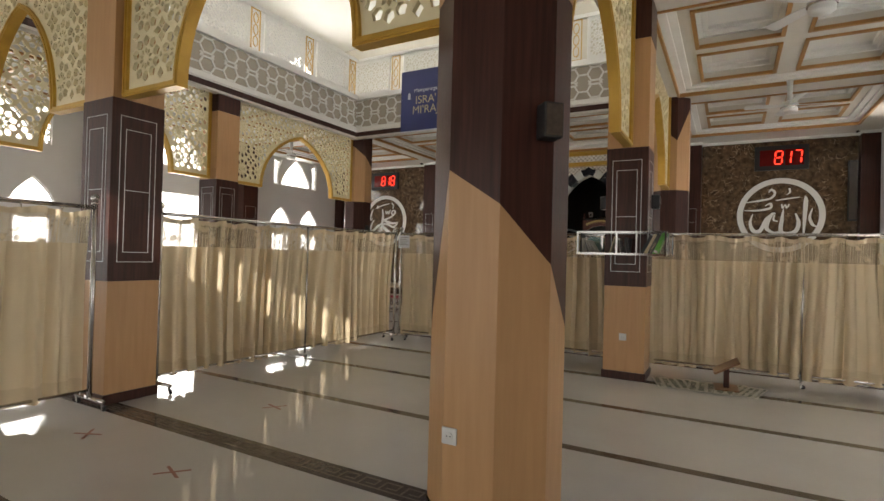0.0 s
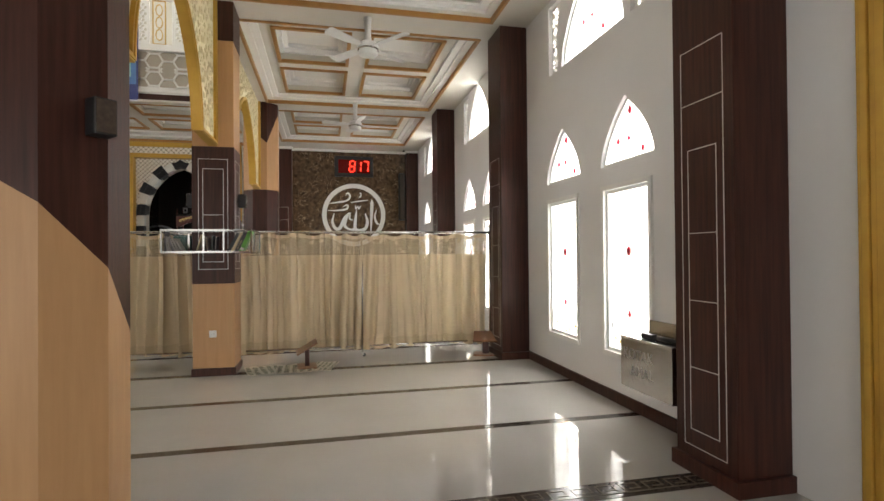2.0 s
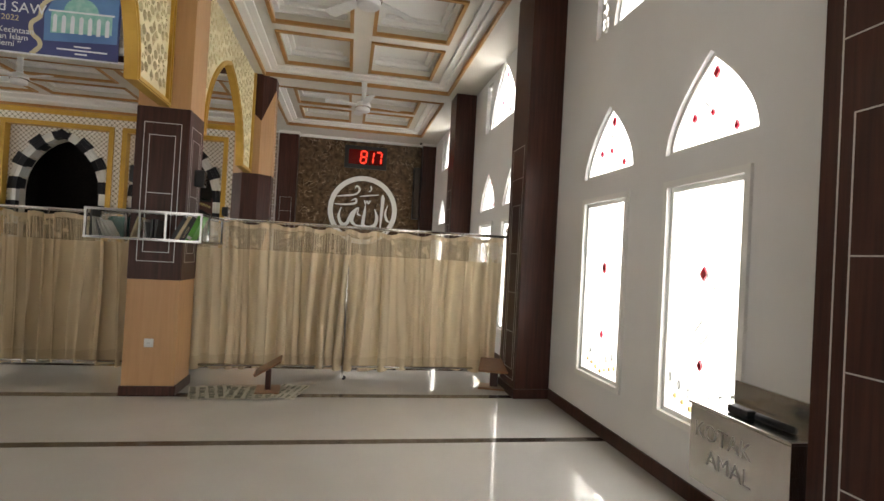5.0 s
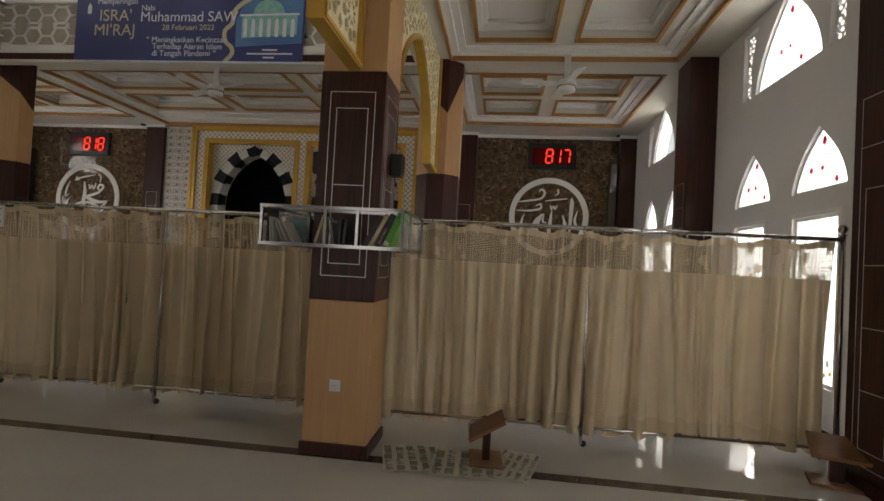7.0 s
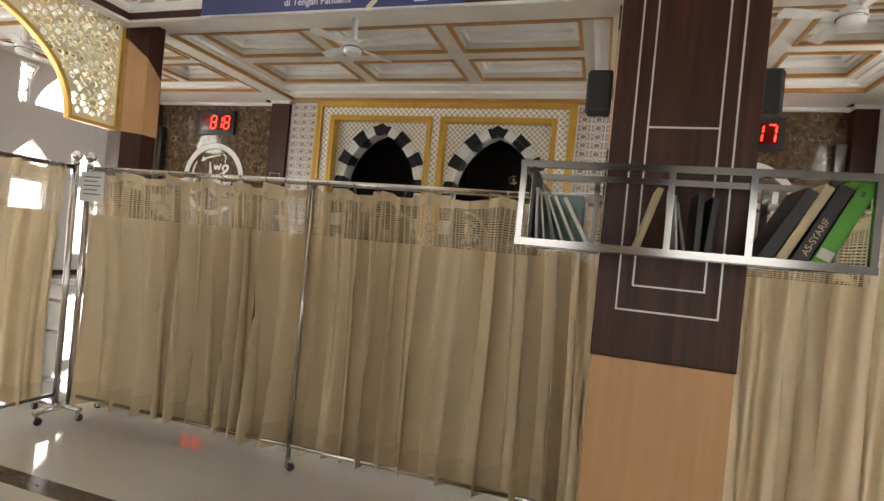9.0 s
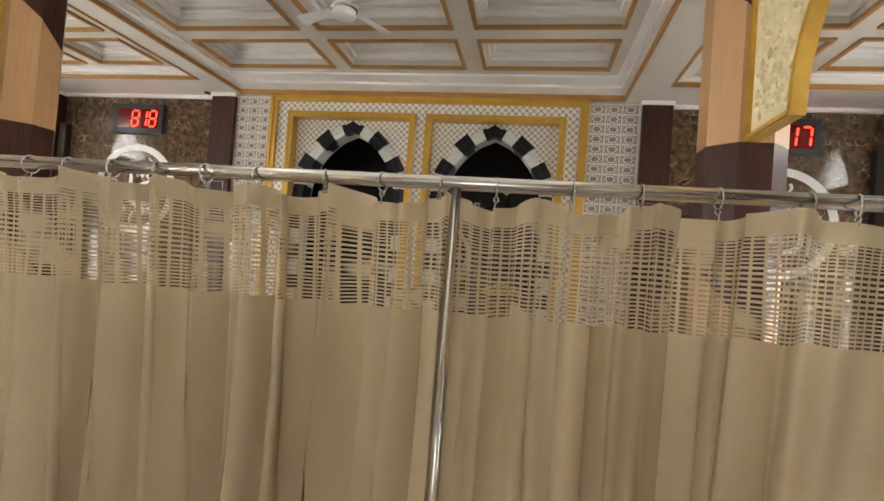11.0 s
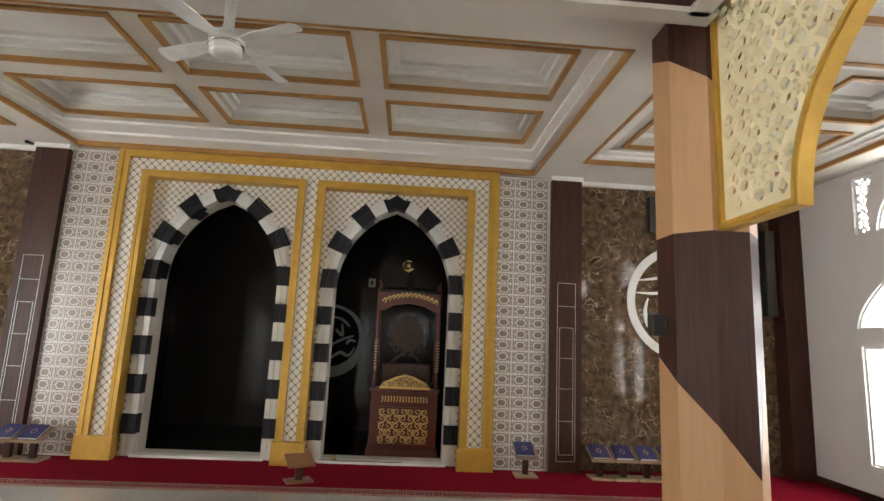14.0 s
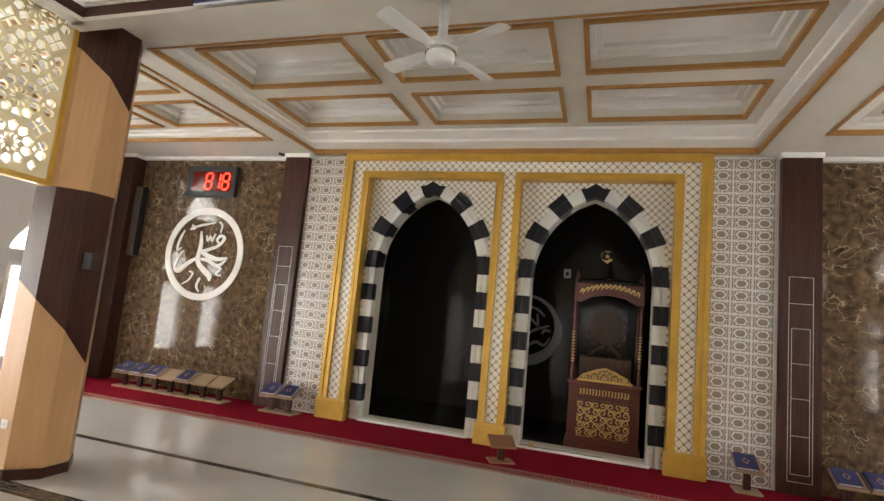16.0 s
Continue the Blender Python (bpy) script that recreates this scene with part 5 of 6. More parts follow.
for z in (Z0, Z1):
    for p, q in (((X0, Y0, z), (X1, Y0, z)), ((X0, Y0, z), (X0, 0.28, z)), ((X1, Y0, z), (X1, 0.28, z)), ((X0, -0.26, z), (X1, -0.26, z)), ((X0, 0.28, z), (-0.26, 0.28, z)), ((0.26, 0.28, z), (X1, 0.28, z))):
        bm = bmesh.new()
        tube(p, q, bm, 0.011 if p[1] == q[1] else 0.0102)
        part("frame_tube", bm, "shelfsteel", sh)
for p in ((X0, Y0), (X1, Y0), (-0.05, Y0), (0.17, Y0), (X0, 0.28), (X1, 0.28), (X0, -0.26), (X1, -0.26), (-0.27, -0.26), (0.27, -0.26)):
    bm = bmesh.new()
    tube((*p, Z0), (*p, Z1), bm, 0.0094)
    part("frame_upright", bm, "shelfsteel", sh)
for a in ((X0, X1, Y0, -0.26), (X0, -0.26, -0.26, 0.28), (0.26, X1, -0.26, 0.28)):
    part("shelf_board", box(a[0], a[1], a[2], a[3], Z0 + 0.006, Z0 + 0.012), "steel", sh)
for a in ((X0 - 0.003, X0 + 0.003, Y0, 0.28), (X1 - 0.003, X1 + 0.003, Y0, 0.28), (X0, -0.262, -0.263, -0.257), (0.262, X1, -0.263, -0.257)):
    g = part("glass_panel", box(a[0], a[1], a[2], a[3], Z0 + 0.012, Z1), "glass", sh, "clear glass panel")
    g.visible_shadow = False

COVERS = {}
for nm, c in (("white", (0.62, 0.60, 0.55)), ("black", (0.02, 0.018, 0.017)), ("green", (0.10, 0.36, 0.03)), ("cream", (0.55, 0.44, 0.26)), ("grey", (0.20, 0.20, 0.20)), ("red", (0.30, 0.05, 0.03)), ("teal", (0.02, 0.16, 0.13))):
    M["cover_" + nm] = mat("cover_" + nm, c, 0.4, 0, None, 14, 0.6)


def book(x, y, z, w, d, h, lean, cover, label, turn=0.0):
    """An upright book: w thick, d deep, h high, leaning about its foot by lean degrees."""
    th = thing("book", (x, y, z), label, "book", "books on the shelf")
    th.rotation_euler = (0, radians(lean), radians(turn))
    part("page_block", box(0.002, w - 0.002, 0.006, d - 0.004, 0.003, h - 0.003), "cover_white", th, "white page edges")
    bm = box(0, 0.0018, 0, d, 0, h)
    box(w - 0.0018, w, 0, d, 0, h, bm)
    box(0, w, 0, 0.003, 0, h, bm)
    part("cover", bm, "cover_" + cover, th)
    return th


bx, by, bz = COLX[0], ROWY[1], Z0 + 0.0125
for x, w, h, lean, cv in ((-0.45, 0.010, 0.17, -4, "white"), (-0.425, 0.008, 0.15, -8, "white"), (-0.395, 0.012, 0.15, -14, "grey"), (-0.365, 0.008, 0.155, -22, "white"), (-0.33, 0.010, 0.16, -26, "white"), (-0.475, 0.012, 0.23, 0, "black"), (-0.29, 0.012, 0.16, -30, "white"), (-0.14, 0.018, 0.20, 16, "cream"), (-0.02, 0.008, 0.17, -6, "white"), (0.0, 0.010, 0.15, -12, "grey"), (0.03, 0.02, 0.18, 0, "black"), (0.06, 0.02, 0.17, 4, "black")):
    book(bx + x, by - 0.50, bz, w, 0.16, h, lean, cv, "thin %s booklet leaning on the shelf" % cv)
for x, w, h, lean, cv in ((0.20, 0.035, 0.24, 28, "black"), (0.245, 0.028, 0.25, 26, "cream"), (0.285, 0.04, 0.25, 25, "black"), (0.335, 0.045, 0.27, 24, "green")):
    b = book(bx + x, by - 0.51, bz, w, 0.18, h, lean, cv, "thick %s book leaning on the shelf" % cv)
    if cv == "green":
        lettering("spine_mark", "a", 0.03, pose(0.014, -0.001, h - 0.05, 90, 0, 0), "cover_black", b)
        part("spine_label", box(0.004, w - 0.004, -0.0025, -0.0005, 0.02, 0.05), "cover_white", b, "white paper label")
    if x > 0.28 and cv == "black":
        lettering("spine_title", "AS-SYARIF", 0.026, pose(0.03, -0.001, 0.03, 90, -90, 0), "cover_cream", b)
for i, (y, cv) in enumerate(((-0.15, "white"), (-0.10, "green"), (-0.06, "red"), (-0.02, "red"), (0.05, "teal"), (0.10, "black"))):
    book(bx + 0.29, by + y, bz, 0.03, 0.15, 0.17 + 0.02 * (i % 3), 0, cv, "upright %s book on the side shelf" % cv, 90)
for i, (y, cv) in enumerate(((-0.15, "teal"), (-0.09, "teal"), (-0.02, "black"), (0.05, "teal"))):
    book(bx - 0.32, by + y, bz, 0.04, 0.15, 0.19 + 0.01 * (i % 2), 0, cv, "upright %s book on the side shelf" % cv, 90)

# ---- reading stands ----
def reading_stand(x, y, turn, tilt, top_mat, label, holy=None, group="reading stands", zoff=0.0):
    th = thing("reading_stand", (x, y, zoff), label, "reading stand", group)
    th.rotation_euler = (0, 0, radians(turn))
    part("foot_board", box(-0.17, 0.17, -0.12, 0.12, 0.0, 0.022, None, 0.004), top_mat, th)
    part("upright", box(-0.045, 0.045, -0.028, 0.028, 0.022, 0.235, None, 0.004), "dark", th, "dark upright board")
    bm = box(-0.175, 0.175, -0.14, 0.14, -0.009, 0.009, None, 0.003)
    bmesh.ops.transform(bm, matrix=pose(0, 0, 0.262, tilt, 0, 0), verts=bm.verts[:])
    part("sloping_top", bm, top_mat, th, "sloping wooden top")
    bm = box(-0.175, 0.175, -0.146, -0.135, -0.009, 0.022)
    bmesh.ops.transform(bm, matrix=pose(0, 0, 0.262, tilt, 0, 0), verts=bm.verts[:])
    part("book_stop", bm, top_mat, th)
    return th


M["stand_wood"] = mat("stand_wood", (0.26, 0.13, 0.06), 0.4, 0, (0.19, 0.09, 0.04), 6, 0.6, 0.06, 40, (2, 8, 8))
M["pale_board"] = mat("pale_board", (0.36, 0.25, 0.15), 0.5, 0, (0.28, 0.19, 0.11), 6, 0.6)
reading_stand(-0.13, 6.60, -86, 30, "stand_wood", "small brown wooden reading stand on spread newspaper")
reading_stand(2.36, 6.80, -20, 22, "stand_wood", "small brown wooden reading stand beside the wall pier")
reading_stand(-4.81, 14.22, 25, 22, "stand_wood", "small brown wooden reading stand on the carpet edge", zoff=0.0145)


def holy_book(x, y, z, turn, tilt):
    th = thing("closed_book", (x, y, z), "closed dark blue cloth-bound book on a reading stand", "book", "blue books")
    th.rotation_euler = (radians(tilt), 0, radians(turn))
    th.scale = (1.45, 1.15, 1.0)
    part("page_block", box(-0.085, 0.083, -0.12, 0.12, 0.004, 0.032), "cover_white", th, "white page edges")
    bm = box(-0.09, 0.09, -0.125, 0.125, 0.0, 0.004, None, 0.001)
    box(-0.09, 0.09, -0.125, 0.125, 0.032, 0.036, bm, 0.001)
    box(-0.09, -0.086, -0.125, 0.125, 0.004, 0.032, bm)
    part("cover", bm, "book_blue", th, "dark blue cover")
    o = [(-0.03, 0), (0, -0.05), (0.03, 0), (0, 0.05)]
    part("gilt_medallion", sheet(o, [inset(o, 0.006)], 0.036, 0.0368, lambda u, v, w: (u, v, w)), "brass", th)


row = [(-12.05 + 0.355 * i, i in (0, 1, 2, 4)) for i in range(7)] + [(-8.85, True), (-8.52, True), (-1.72, True), (-0.62, True), (-0.27, True), (0.08, True), (0.43, True), (0.78, False)]
for x, full in row:
    low = reading_stand(x, 14.84, 0, 24, "pale_board", "low reading stand with pale board on the red carpet", group="reading stands on the carpet", zoff=0.0125)
    low.scale = (0.93, 1.15, 1.3)
    if full:
        holy_book(x - 0.02, 14.835, 0.0125 + 0.262 * 1.3 + 0.0145, 0, 26.7)

# ---- newspapers ----
M["newsprint"] = mat("newsprint", (0.50, 0.47, 0.38), 0.9, 0, (0.42, 0.40, 0.33), 9, 0.6)
M["print_dark"] = mat("print_dark", (0.06, 0.07, 0.055), 0.9, 0, (0.20, 0.20, 0.16), 30, 0.6)
M["print_green"] = mat("print_green", (0.10, 0.11, 0.085), 0.9, 0, (0.26, 0.25, 0.20), 25, 0.6)


def newspaper(x, y, turn, w, d, seed, z):
    rnd = random.Random(seed)
    th = thing("newspaper_sheet", (x, y, z), "spread printed newspaper sheet lying on the floor", "newspaper", "newspaper sheets")
    th.rotation_euler = (0, 0, radians(turn))
    bm = bmesh.new()
    n, m = 12, 8
    g = [[bm.verts.new((w * (i / n - 0.5), d * (j / m - 0.5) + 0.006 * math.sin(i * 1.7 + seed), 0.003 + 0.003 * math.sin(i * 0.9 + seed) * math.sin(j * 1.3) + (0.012 * rnd.random() if i in (0, n) or j in (0, m) else 0.003))) for j in range(m + 1)] for i in range(n + 1)]
    for i in range(n):
        for j in range(m):
            bm.faces.new((g[i][j], g[i + 1][j], g[i + 1][j + 1], g[i][j + 1]))
    part("paper", bm, "newsprint", th)
    ink = bmesh.new()
    for col in range(5):
        v = -d / 2 + 0.02
        while v < d / 2 - 0.05:
            u0, u1 = w * (col / 5 - 0.5) + 0.012 + rnd.uniform(0, 0.012), w * ((col + 1) / 5 - 0.5) - 0.008 - rnd.uniform(0, 0.012)
            if rnd.random() < 0.16:
                h = rnd.uniform(0.06, 0.11)
                part("printed_picture", box(u0, u1, v, min(v + h, d / 2 - 0.02), 0.010, 0.0105), "print_green", th)
                v += h + 0.012
            else:
                box(u0, u1 - rnd.choice((0, 0, 0.03)), v, v + 0.007, 0.010, 0.0105, ink)
                v += 0.016
    tagged(part("text_lines", ink, "print_dark", th, "grey lines of print"), kind="stuff")


newspaper(-0.66, 6.50, 14, 0.42, 0.50, 2, 0.003)
newspaper(-0.28, 6.50, 2, 0.46, 0.52, 5, 0.006)
newspaper(0.08, 6.55, -13, 0.30, 0.55, 9, 0.0035)

# ---- donation box ----
db = thing("donation_box", (0, 0, 0), "stainless steel donation box fixed to the wall beside a pier", "donation box")
part("body", box(2.555, 2.855, 2.93, 3.60, 0.33, 0.74, None, 0.006), "steel", db)
part("lid", box(2.545, 2.855, 2.92, 3.61, 0.741, 0.756, None, 0.004), "steel", db)
part("back_plate", box(2.83, 2.856, 3.0, 3.6, 0.756, 0.87, None, 0.004), "steel", db)
part("padlock", box(2.60, 2.66, 3.24, 3.38, 0.757, 0.80, None, 0.01), "plastic", db, "black lock")
part("hinge_rod", rod((2.66, 3.02, 0.775), (2.66, 3.3, 0.775), 0.018, 12), "plastic", db, "", True)
lettering("lettering", "KOTAK", 0.12, pose(2.554, 3.56, 0.58, 90, 0, -90), "etch", db)
lettering("lettering", "AMAL", 0.12, pose(2.554, 3.46, 0.45, 90, 0, -90), "etch", db)

# ---- carved side door ----
dr = tagged(new("door_carved"), "dark carved wooden door with gilt inlay and gold casing", "door", "", "structure")
for k, (a, b, d) in enumerate(((1.75, 1.78, 0.05), (1.71, 1.75, 0.07), (1.67, 1.71, 0.055), (1.62, 1.67, 0.075))):
    part("gold_casing", box(XR - d, XR - 0.002, a, b, 0.0, 3.3, None, 0.006), "gold", dr, "gold-painted fluted casing")
part("inner_frame", box(XR - 0.045, XR - 0.002, 1.45, 1.62, 0.0, 3.3, None, 0.004), "mahogany", dr)
part("carved_stile", box(XR - 0.06, XR - 0.002, 1.34, 1.448, 0.0, 3.3, None, 0.004), "door_wood", dr)
part("leaf", box(XR - 0.05, XR - 0.002, -0.6, 1.338, 0.0, 3.3), "door_wood", dr)
dpl = lambda u, v, w: (XR - 0.06 - w, u, v)
bm = bmesh.new()
for i in range(64):
    v = 0.05 + i * 0.05
    for s, u in ((1, 1.372), (-1, 1.415)):
        brush([(u - 0.016 * s, v - 0.022, 0.003), (u + 0.010 * s, v - 0.008, 0.007), (u + 0.014 * s, v + 0.010, 0.005), (u - 0.004 * s, v + 0.016, 0.006), (u - 0.008 * s, v + 0.002, 0.003)], 1.0, dpl, bm, 0.005, 2)
tagged(part("gilt_scrollwork", bm, "brass", dr, "gilt carved scrollwork"), kind="stuff")
lpl = lambda u, v, w: (XR - 0.05 - w, u, v)
for i in range(26):
    for j in range(4):
        v, u, s = 0.06 + i * 0.122, 1.25 - j * 0.20, 1 if i % 2 else -1
        for k in range(5):
            q = v - 0.05 + k * 0.030
            o = [(u - 0.09, q - 0.055 * s), (u + 0.09, q + 0.055 * s), (u + 0.09, q + 0.055 * s + 0.024), (u - 0.09, q - 0.055 * s + 0.024)]
            if k == 2:
                part("gilt_bar", sheet(o, [], -0.002, 0.010, lpl), "brass", dr)
            elif k in (1, 3) and j < 2:
                part("carved_slat", sheet(o, [], -0.002, 0.006, lpl), "door_wood", dr)
part("hinge_plate", box(XR - 0.075, XR - 0.05, 1.20, 1.39, 2.35, 2.45, None, 0.004), "brass", dr, "brass plate")

# ---- tape marks on the floor ----
M["tape"] = mat("brown_tape", (0.20, 0.06, 0.03), 0.5)
for x, y, t in ((-3.74, 3.3, 20), (-4.36, 2.03, -10), (-3.2, 1.95, 15)):
    th = thing("floor_tape_mark", (x, y, 0.0005), "crossed brown tape mark stuck on the floor", "floor mark", "floor tape marks")
    th.rotation_euler = (0, 0, radians(t))
    for a in (35, -35):
        bm = box(-0.11, 0.11, -0.010, 0.010, 0.0, 0.0012 if a > 0 else 0.0018)
        bmesh.ops.transform(bm, matrix=pose(0, 0, 0, 0, 0, a), verts=bm.verts[:])
        part("tape_strip", bm, "tape", th)

# ---- pulpit in the niche ----
mb = thing("pulpit", (-3.51, 15.62, 0.04), "dark carved mahogany pulpit with gilded carving in the niche", "pulpit")
mb.scale = (1.0, 1.0, 1.08)
part("base", box(-0.56, 0.56, -0.02, 0.75, 0.0, 0.10, None, 0.01), "mahogany", mb)
part("body", box(-0.53, 0.53, 0.0, 0.72, 0.10, 0.92, None, 0.01), "mahogany", mb)
part("ledge", box(-0.56, 0.56, -0.02, 0.3, 0.92, 0.96, None, 0.01), "mahogany", mb)
mpl = lambda u, v, w: (u, -w, v)
o = [(-0.42, 0.16), (0.42, 0.16), (0.42, 0.70), (-0.42, 0.70)]
rnd = random.Random(31)
for i in range(7):
    for j in range(5):
        u, v, k = -0.335 + 0.112 * i, 0.23 + 0.10 * j, 1 if (i + j) % 2 else -1
        scroll = bmesh.new()
        r = 0.046 * rnd.uniform(0.9, 1.1)
        brush([(u - k * r * 1.15, v - r, 0.006), (u + k * r * 0.5, v - r * 0.95, 0.016), (u + k * r, v, 0.017), (u, v + r * 0.95, 0.015), (u - k * r * 0.7, v + r * 0.2, 0.013), (u - k * r * 0.1, v - r * 0.35, 0.011), (u + k * r * 0.3, v, 0.005)], 1.0, mpl, scroll, 0.016, 3)
        brush([(u + k * r * 0.9, v + r * 0.4, 0.004), (u + k * r * 1.35, v + r * 0.85, 0.015), (u + k * r * 1.2, v + r * 1.3, 0.004)], 1.0, mpl, scroll, 0.013, 3)
        part("gilded_scroll", scroll, "brass", mb, "gilded carved scroll" if i + j == 0 else "")
part("panel_frame", sheet(o, [inset(o, 0.028)], 0.002, 0.02, mpl), "mahogany", mb)
bm = bmesh.new()
for i in range(16):
    u = -0.36 + i * 0.047
    brush([(u, 0.77, 0.012), (u + 0.02, 0.80, 0.018), (u + 0.008, 0.85, 0.012), (u + 0.03, 0.84, 0.008)], 1.0, mpl, bm, 0.012, 2)
part("gilded_script", bm, "brass", mb, "band of gilded lettering")
crest = [(-0.42, 0.96), (0.42, 0.96), (0.34, 1.05), (0.15, 1.13), (0.0, 1.17), (-0.15, 1.13), (-0.34, 1.05)]
part("crest", sheet(crest, rosettes(crest, 0.15, 0.0, 1.02, 0.006), -0.06, 0.0, mpl), "brass", mb, "gilded crest")
for s in (-0.5, 0.5):
    for y in (0.05, 0.66):
        part("canopy_post", lathe([(0.04, 0.96), (0.028, 1.02), (0.035, 1.06), (0.02, 1.15), (0.03, 1.3), (0.03, 1.62), (0.02, 1.75), (0.028, 1.9), (0.02, 2.0), (0.03, 2.42), (0.012, 2.50), (0.016, 2.54), (0.002, 2.58)], 10, None, Matrix.Translation((s, y, 0))), "mahogany", mb, "", True)
    part("gilded_twist", lathe([(0.020, 1.22 + 0.022 * i) if i % 2 else (0.033, 1.22 + 0.022 * i) for i in range(21)], 10, None, Matrix.Translation((s, 0.05, 0))), "brass", mb, "", True)
arch = [(-0.53, 2.42), (-0.53, 2.12), (-0.42, 2.10), (-0.25, 2.19), (0.0, 2.23), (0.25, 2.19), (0.42, 2.10), (0.53, 2.12), (0.53, 2.42), (0.3, 2.40), (0.0, 2.47), (-0.3, 2.40)]
part("canopy_front", sheet(arch, [], -0.10, -0.03, mpl), "mahogany", mb)
bm = bmesh.new()
for i in range(13):
    u = -0.42 + i * 0.07
    v = 2.23 + 0.10 * (1 - (u / 0.45) ** 2)
    brush([(u - 0.02, v, 0.014), (u + 0.01, v + 0.05, 0.022), (u + 0.035, v + 0.03, 0.016), (u + 0.02, v - 0.02, 0.01)], 1.0, lambda a, b, w: (a, 0.026 - w, b), bm, 0.012, 2)
part("canopy_script", bm, "brass", mb, "gilded carved lettering")
part("canopy_roof", lathe([(0.70, 2.38), (0.68, 2.42), (0.40, 2.47), (0.10, 2.50), (0.02, 2.76)], 4, None, pose(0, 0.36, 0, 0, 0, 45)), "black", mb)
circ = lambda cx, cz, r, n=28: [(cx + r * math.cos(2 * math.pi * i / n), cz + r * math.sin(2 * math.pi * i / n)) for i in range(n)]
M["carved_dark"] = mat("carved_dark_wood", (0.035, 0.014, 0.008), 0.4, 0, (0.09, 0.045, 0.02), 16, 0.5, 0.5, 34)
part("chair_back", sheet(circ(0, 1.75, 0.27), [], -0.66, -0.60, mpl), "carved_dark", mb, "dark carved chair back")
for k in range(14):
    t = 2 * math.pi * k / 14
    bm = bmesh.new()
    c, e = math.cos(t), math.sin(t)
    brush([(0.25 * c, 1.75 + 0.25 * e, 0.02), (0.31 * c - 0.04 * e, 1.75 + 0.31 * e + 0.04 * c, 0.035), (0.34 * c + 0.02 * e, 1.75 + 0.34 * e - 0.02 * c, 0.02), (0.29 * c + 0.04 * e, 1.75 + 0.29 * e - 0.04 * c, 0.008)], 1.0, lambda u, v, w: (u, 0.615 - w, v), bm, 0.02, 3)
    part("carved_leaf", bm, "carved_dark", mb)
for k in (-1, 1):
    bm = bmesh.new()
    brush([(0.05 * k, 1.46, 0.03), (0.18 * k, 1.38, 0.05), (0.30 * k, 1.24, 0.06), (0.36 * k, 1.12, 0.05), (0.28 * k, 1.06, 0.03)], 1.0, lambda u, v, w: (u, 0.56 - w, v), bm, 0.03, 4)
    part("carved_arm", bm, "carved_dark", mb)
part("medallion_ring", sheet(circ(0, 1.75, 0.22), [circ(0, 1.75, 0.17)], -0.60, -0.585, mpl), "carved_dark", mb, "carved medallion")
part("chair_seat", box(-0.4, 0.4, 0.3, 0.7, 0.93, 1.3, None, 0.02), "carved_dark", mb)
cres = thing("crescent_ornament", (-3.56, 16.3, 3.15), "gilded crescent and star on the pulpit top", "ornament")
part("crescent", sheet([(0.10 * math.cos(a), 0.10 * math.sin(a)) for a in [2.2 - 4.9 * i / 20 for i in range(21)]] + [(0.028 + 0.078 * math.cos(a), 0.006 + 0.078 * math.sin(a)) for a in [-2.5 + 4.6 * i / 16 for i in range(17)]], [], 0.0, 0.02, lambda u, v, w: (-u, -w, v)), "brass", cres)
star = [((0.045 if i % 2 == 0 else 0.018) * math.sin(math.pi * i / 5), (0.045 if i % 2 == 0 else 0.018) * math.cos(math.pi * i / 5)) for i in range(10)]
part("star", sheet(star, [], 0.0, 0.02, lambda u, v, w: (u, -w, v)), "brass", cres)
part("spindle", rod((0, 0, -0.12), (0, 0, -0.09), 0.012), "brass", cres)

# crescent plaque on the back wall of the niche
pq = thing("crescent_plaque", (-5.07, YF + 2.398, 1.75), "grey metal crescent plaque with cut-out script", "wall ornament")
M["plaque"] = mat("grey_plaque", (0.62, 0.63, 0.67), 0.4, 0.1)
pq.scale = (1.13, 1.0, 1.13)
part("crescent_ring", sheet(circ(0, 0, 0.64, 40), [circ(0.0, 0.07, 0.52, 40)], 0.0, 0.02, mpl), "plaque", pq)
for st in ([(0.05, -0.3, 0.04), (0.2, -0.2, 0.06), (0.35, -0.25, 0.05), (0.45, -0.1, 0.02)], [(0.0, -0.1, 0.03), (0.2, 0.02, 0.05), (0.42, 0.1, 0.03)], [(0.1, 0.2, 0.04), (0.22, 0.1, 0.05), (0.2, 0.3, 0.03)], [(0.05, 0.42, 0.03), (0.2, 0.38, 0.05), (0.34, 0.26, 0.03)], [(0.3, -0.05, 0.04), (0.36, 0.02, 0.05), (0.46, 0.0, 0.03)]):
    bm = bmesh.new()
    brush(st, 1.0, mpl, bm, 0.018, 4)
    part("script_stroke", bm, "plaque", pq)

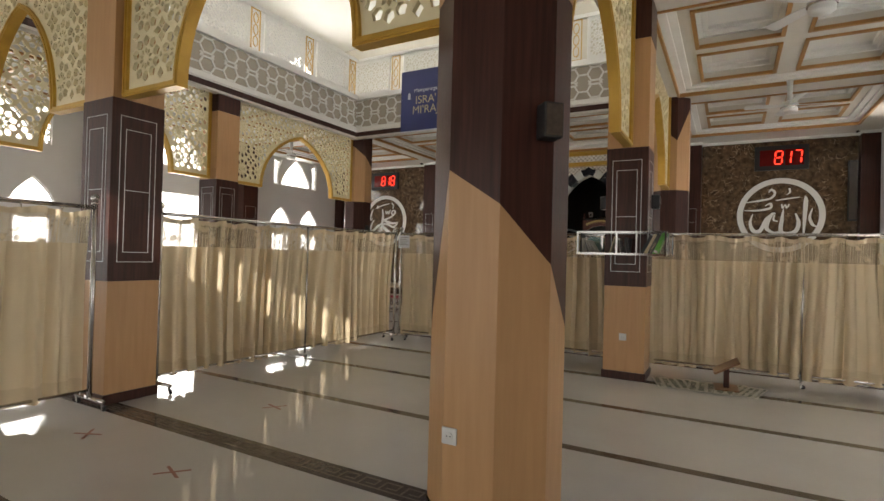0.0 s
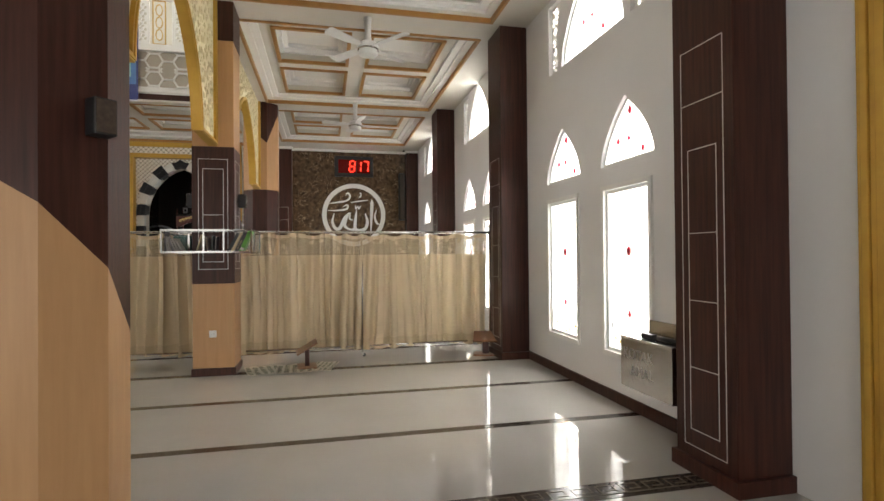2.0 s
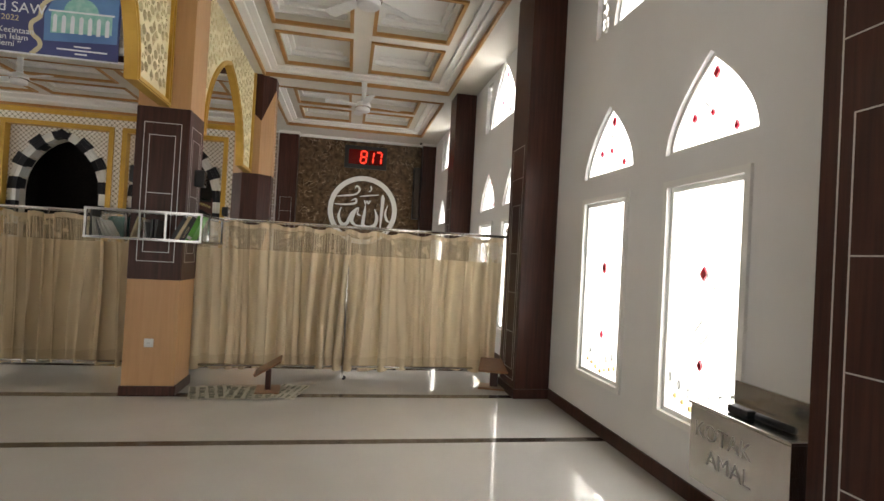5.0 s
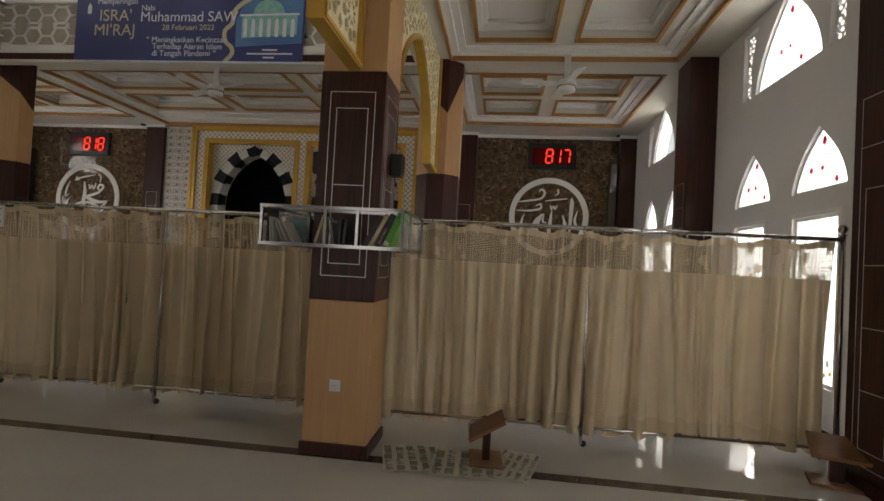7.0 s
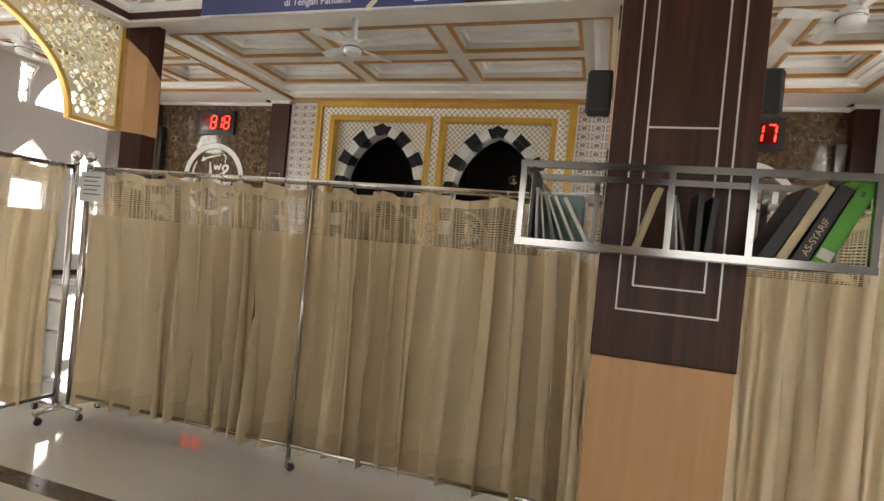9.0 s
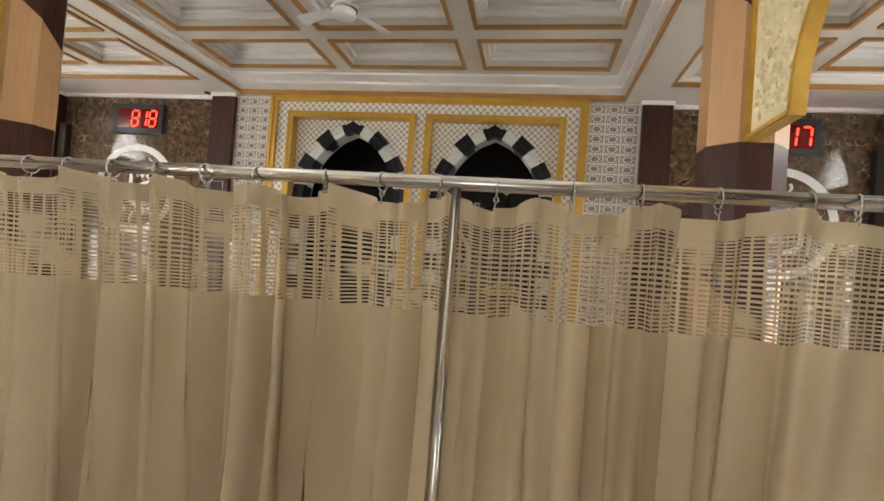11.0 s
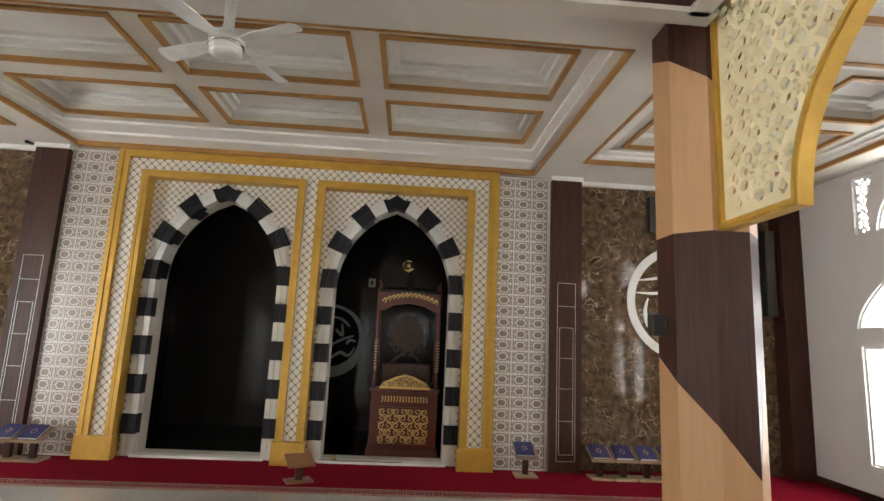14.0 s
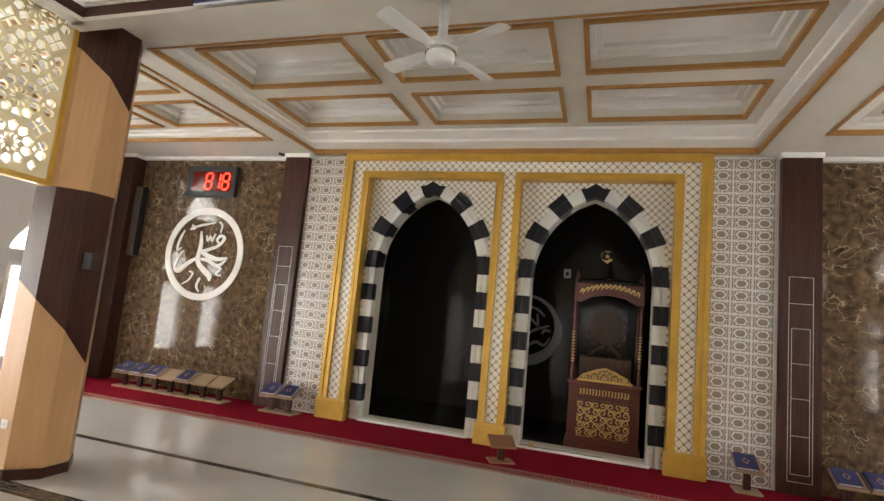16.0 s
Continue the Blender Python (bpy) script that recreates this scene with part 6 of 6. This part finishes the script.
# ---- security cameras ----
for x in (-9.46, 2.42):
    th = thing("security_camera", (x, YF - 0.28, ZC - 0.09), "small black security camera under the cornice", "security camera", "security cameras")
    part("mount", box(-0.02, 0.02, 0.02, 0.10, 0.02, 0.06, None, 0.004), "plastic", th)
    part("barrel", rod((0, 0.03, 0.02), (0, -0.10, 0.0), 0.026, 12), "plastic", th, "", True)
    part("lens", rod((0, -0.095, 0.001), (0, -0.105, -0.001), 0.016, 12), "strip", th)

# ---- paper notice on the partition ----
nt_ = thing("paper_notice", (-4.90, 7.145, 1.66), "white printed paper notice clipped to the partition rail", "notice")
part("sheet", box(-0.11, 0.11, -0.002, 0.0, -0.12, 0.09), "pale", nt_)
bm = bmesh.new()
for k in range(5):
    box(-0.08, 0.08 - 0.03 * (k % 2), -0.003, -0.002, 0.05 - k * 0.03, 0.058 - k * 0.03, bm)
tagged(part("print_lines", bm, "print_dark", nt_), kind="stuff")
part("clip", box(-0.01, 0.01, -0.006, 0.004, 0.085, 0.11), "steel", nt_)

# ---- small things at the niches ----
bell = thing("brass_bell", (-4.52, 15.30, 0.047), "small brass hand bell standing on the white niche sill", "bell")
part("bell_cup", lathe([(0.045, 0.0), (0.040, 0.02), (0.030, 0.05), (0.014, 0.062)], 16), "brass", bell, "", True)
part("grip", lathe([(0.008, 0.062), (0.013, 0.08), (0.006, 0.10), (0.003, 0.105)], 12), "mahogany", bell, "dark wooden grip", True)
cable = thing("power_cable", (0, 0, 0), "thin black power cable lying along the niche sill", "cable")
bm = bmesh.new()
pts = [(-4.85 + 0.09 * i, 15.215 + 0.018 * math.sin(0.9 * i) + 0.01 * math.sin(2.3 * i), 0.0535) for i in range(16)]
for p, q in zip(pts, pts[1:]):
    rod(p, q, 0.006, 8, bm)
part("cord", bm, "plastic", cable)
for x, z in ((-6.02, 1.12), (-4.30, 2.95)):
    th = thing("wall_switch", (x, YF + 2.395, z), "grey switch plate on the black niche wall", "switch", "niche switch plates")
    part("plate", box(-0.07, 0.07, -0.012, 0.0, -0.09, 0.09, None, 0.006), "etch", th)
    part("rocker", box(-0.03, 0.03, -0.018, -0.011, -0.04, 0.04, None, 0.003), "plastic", th)
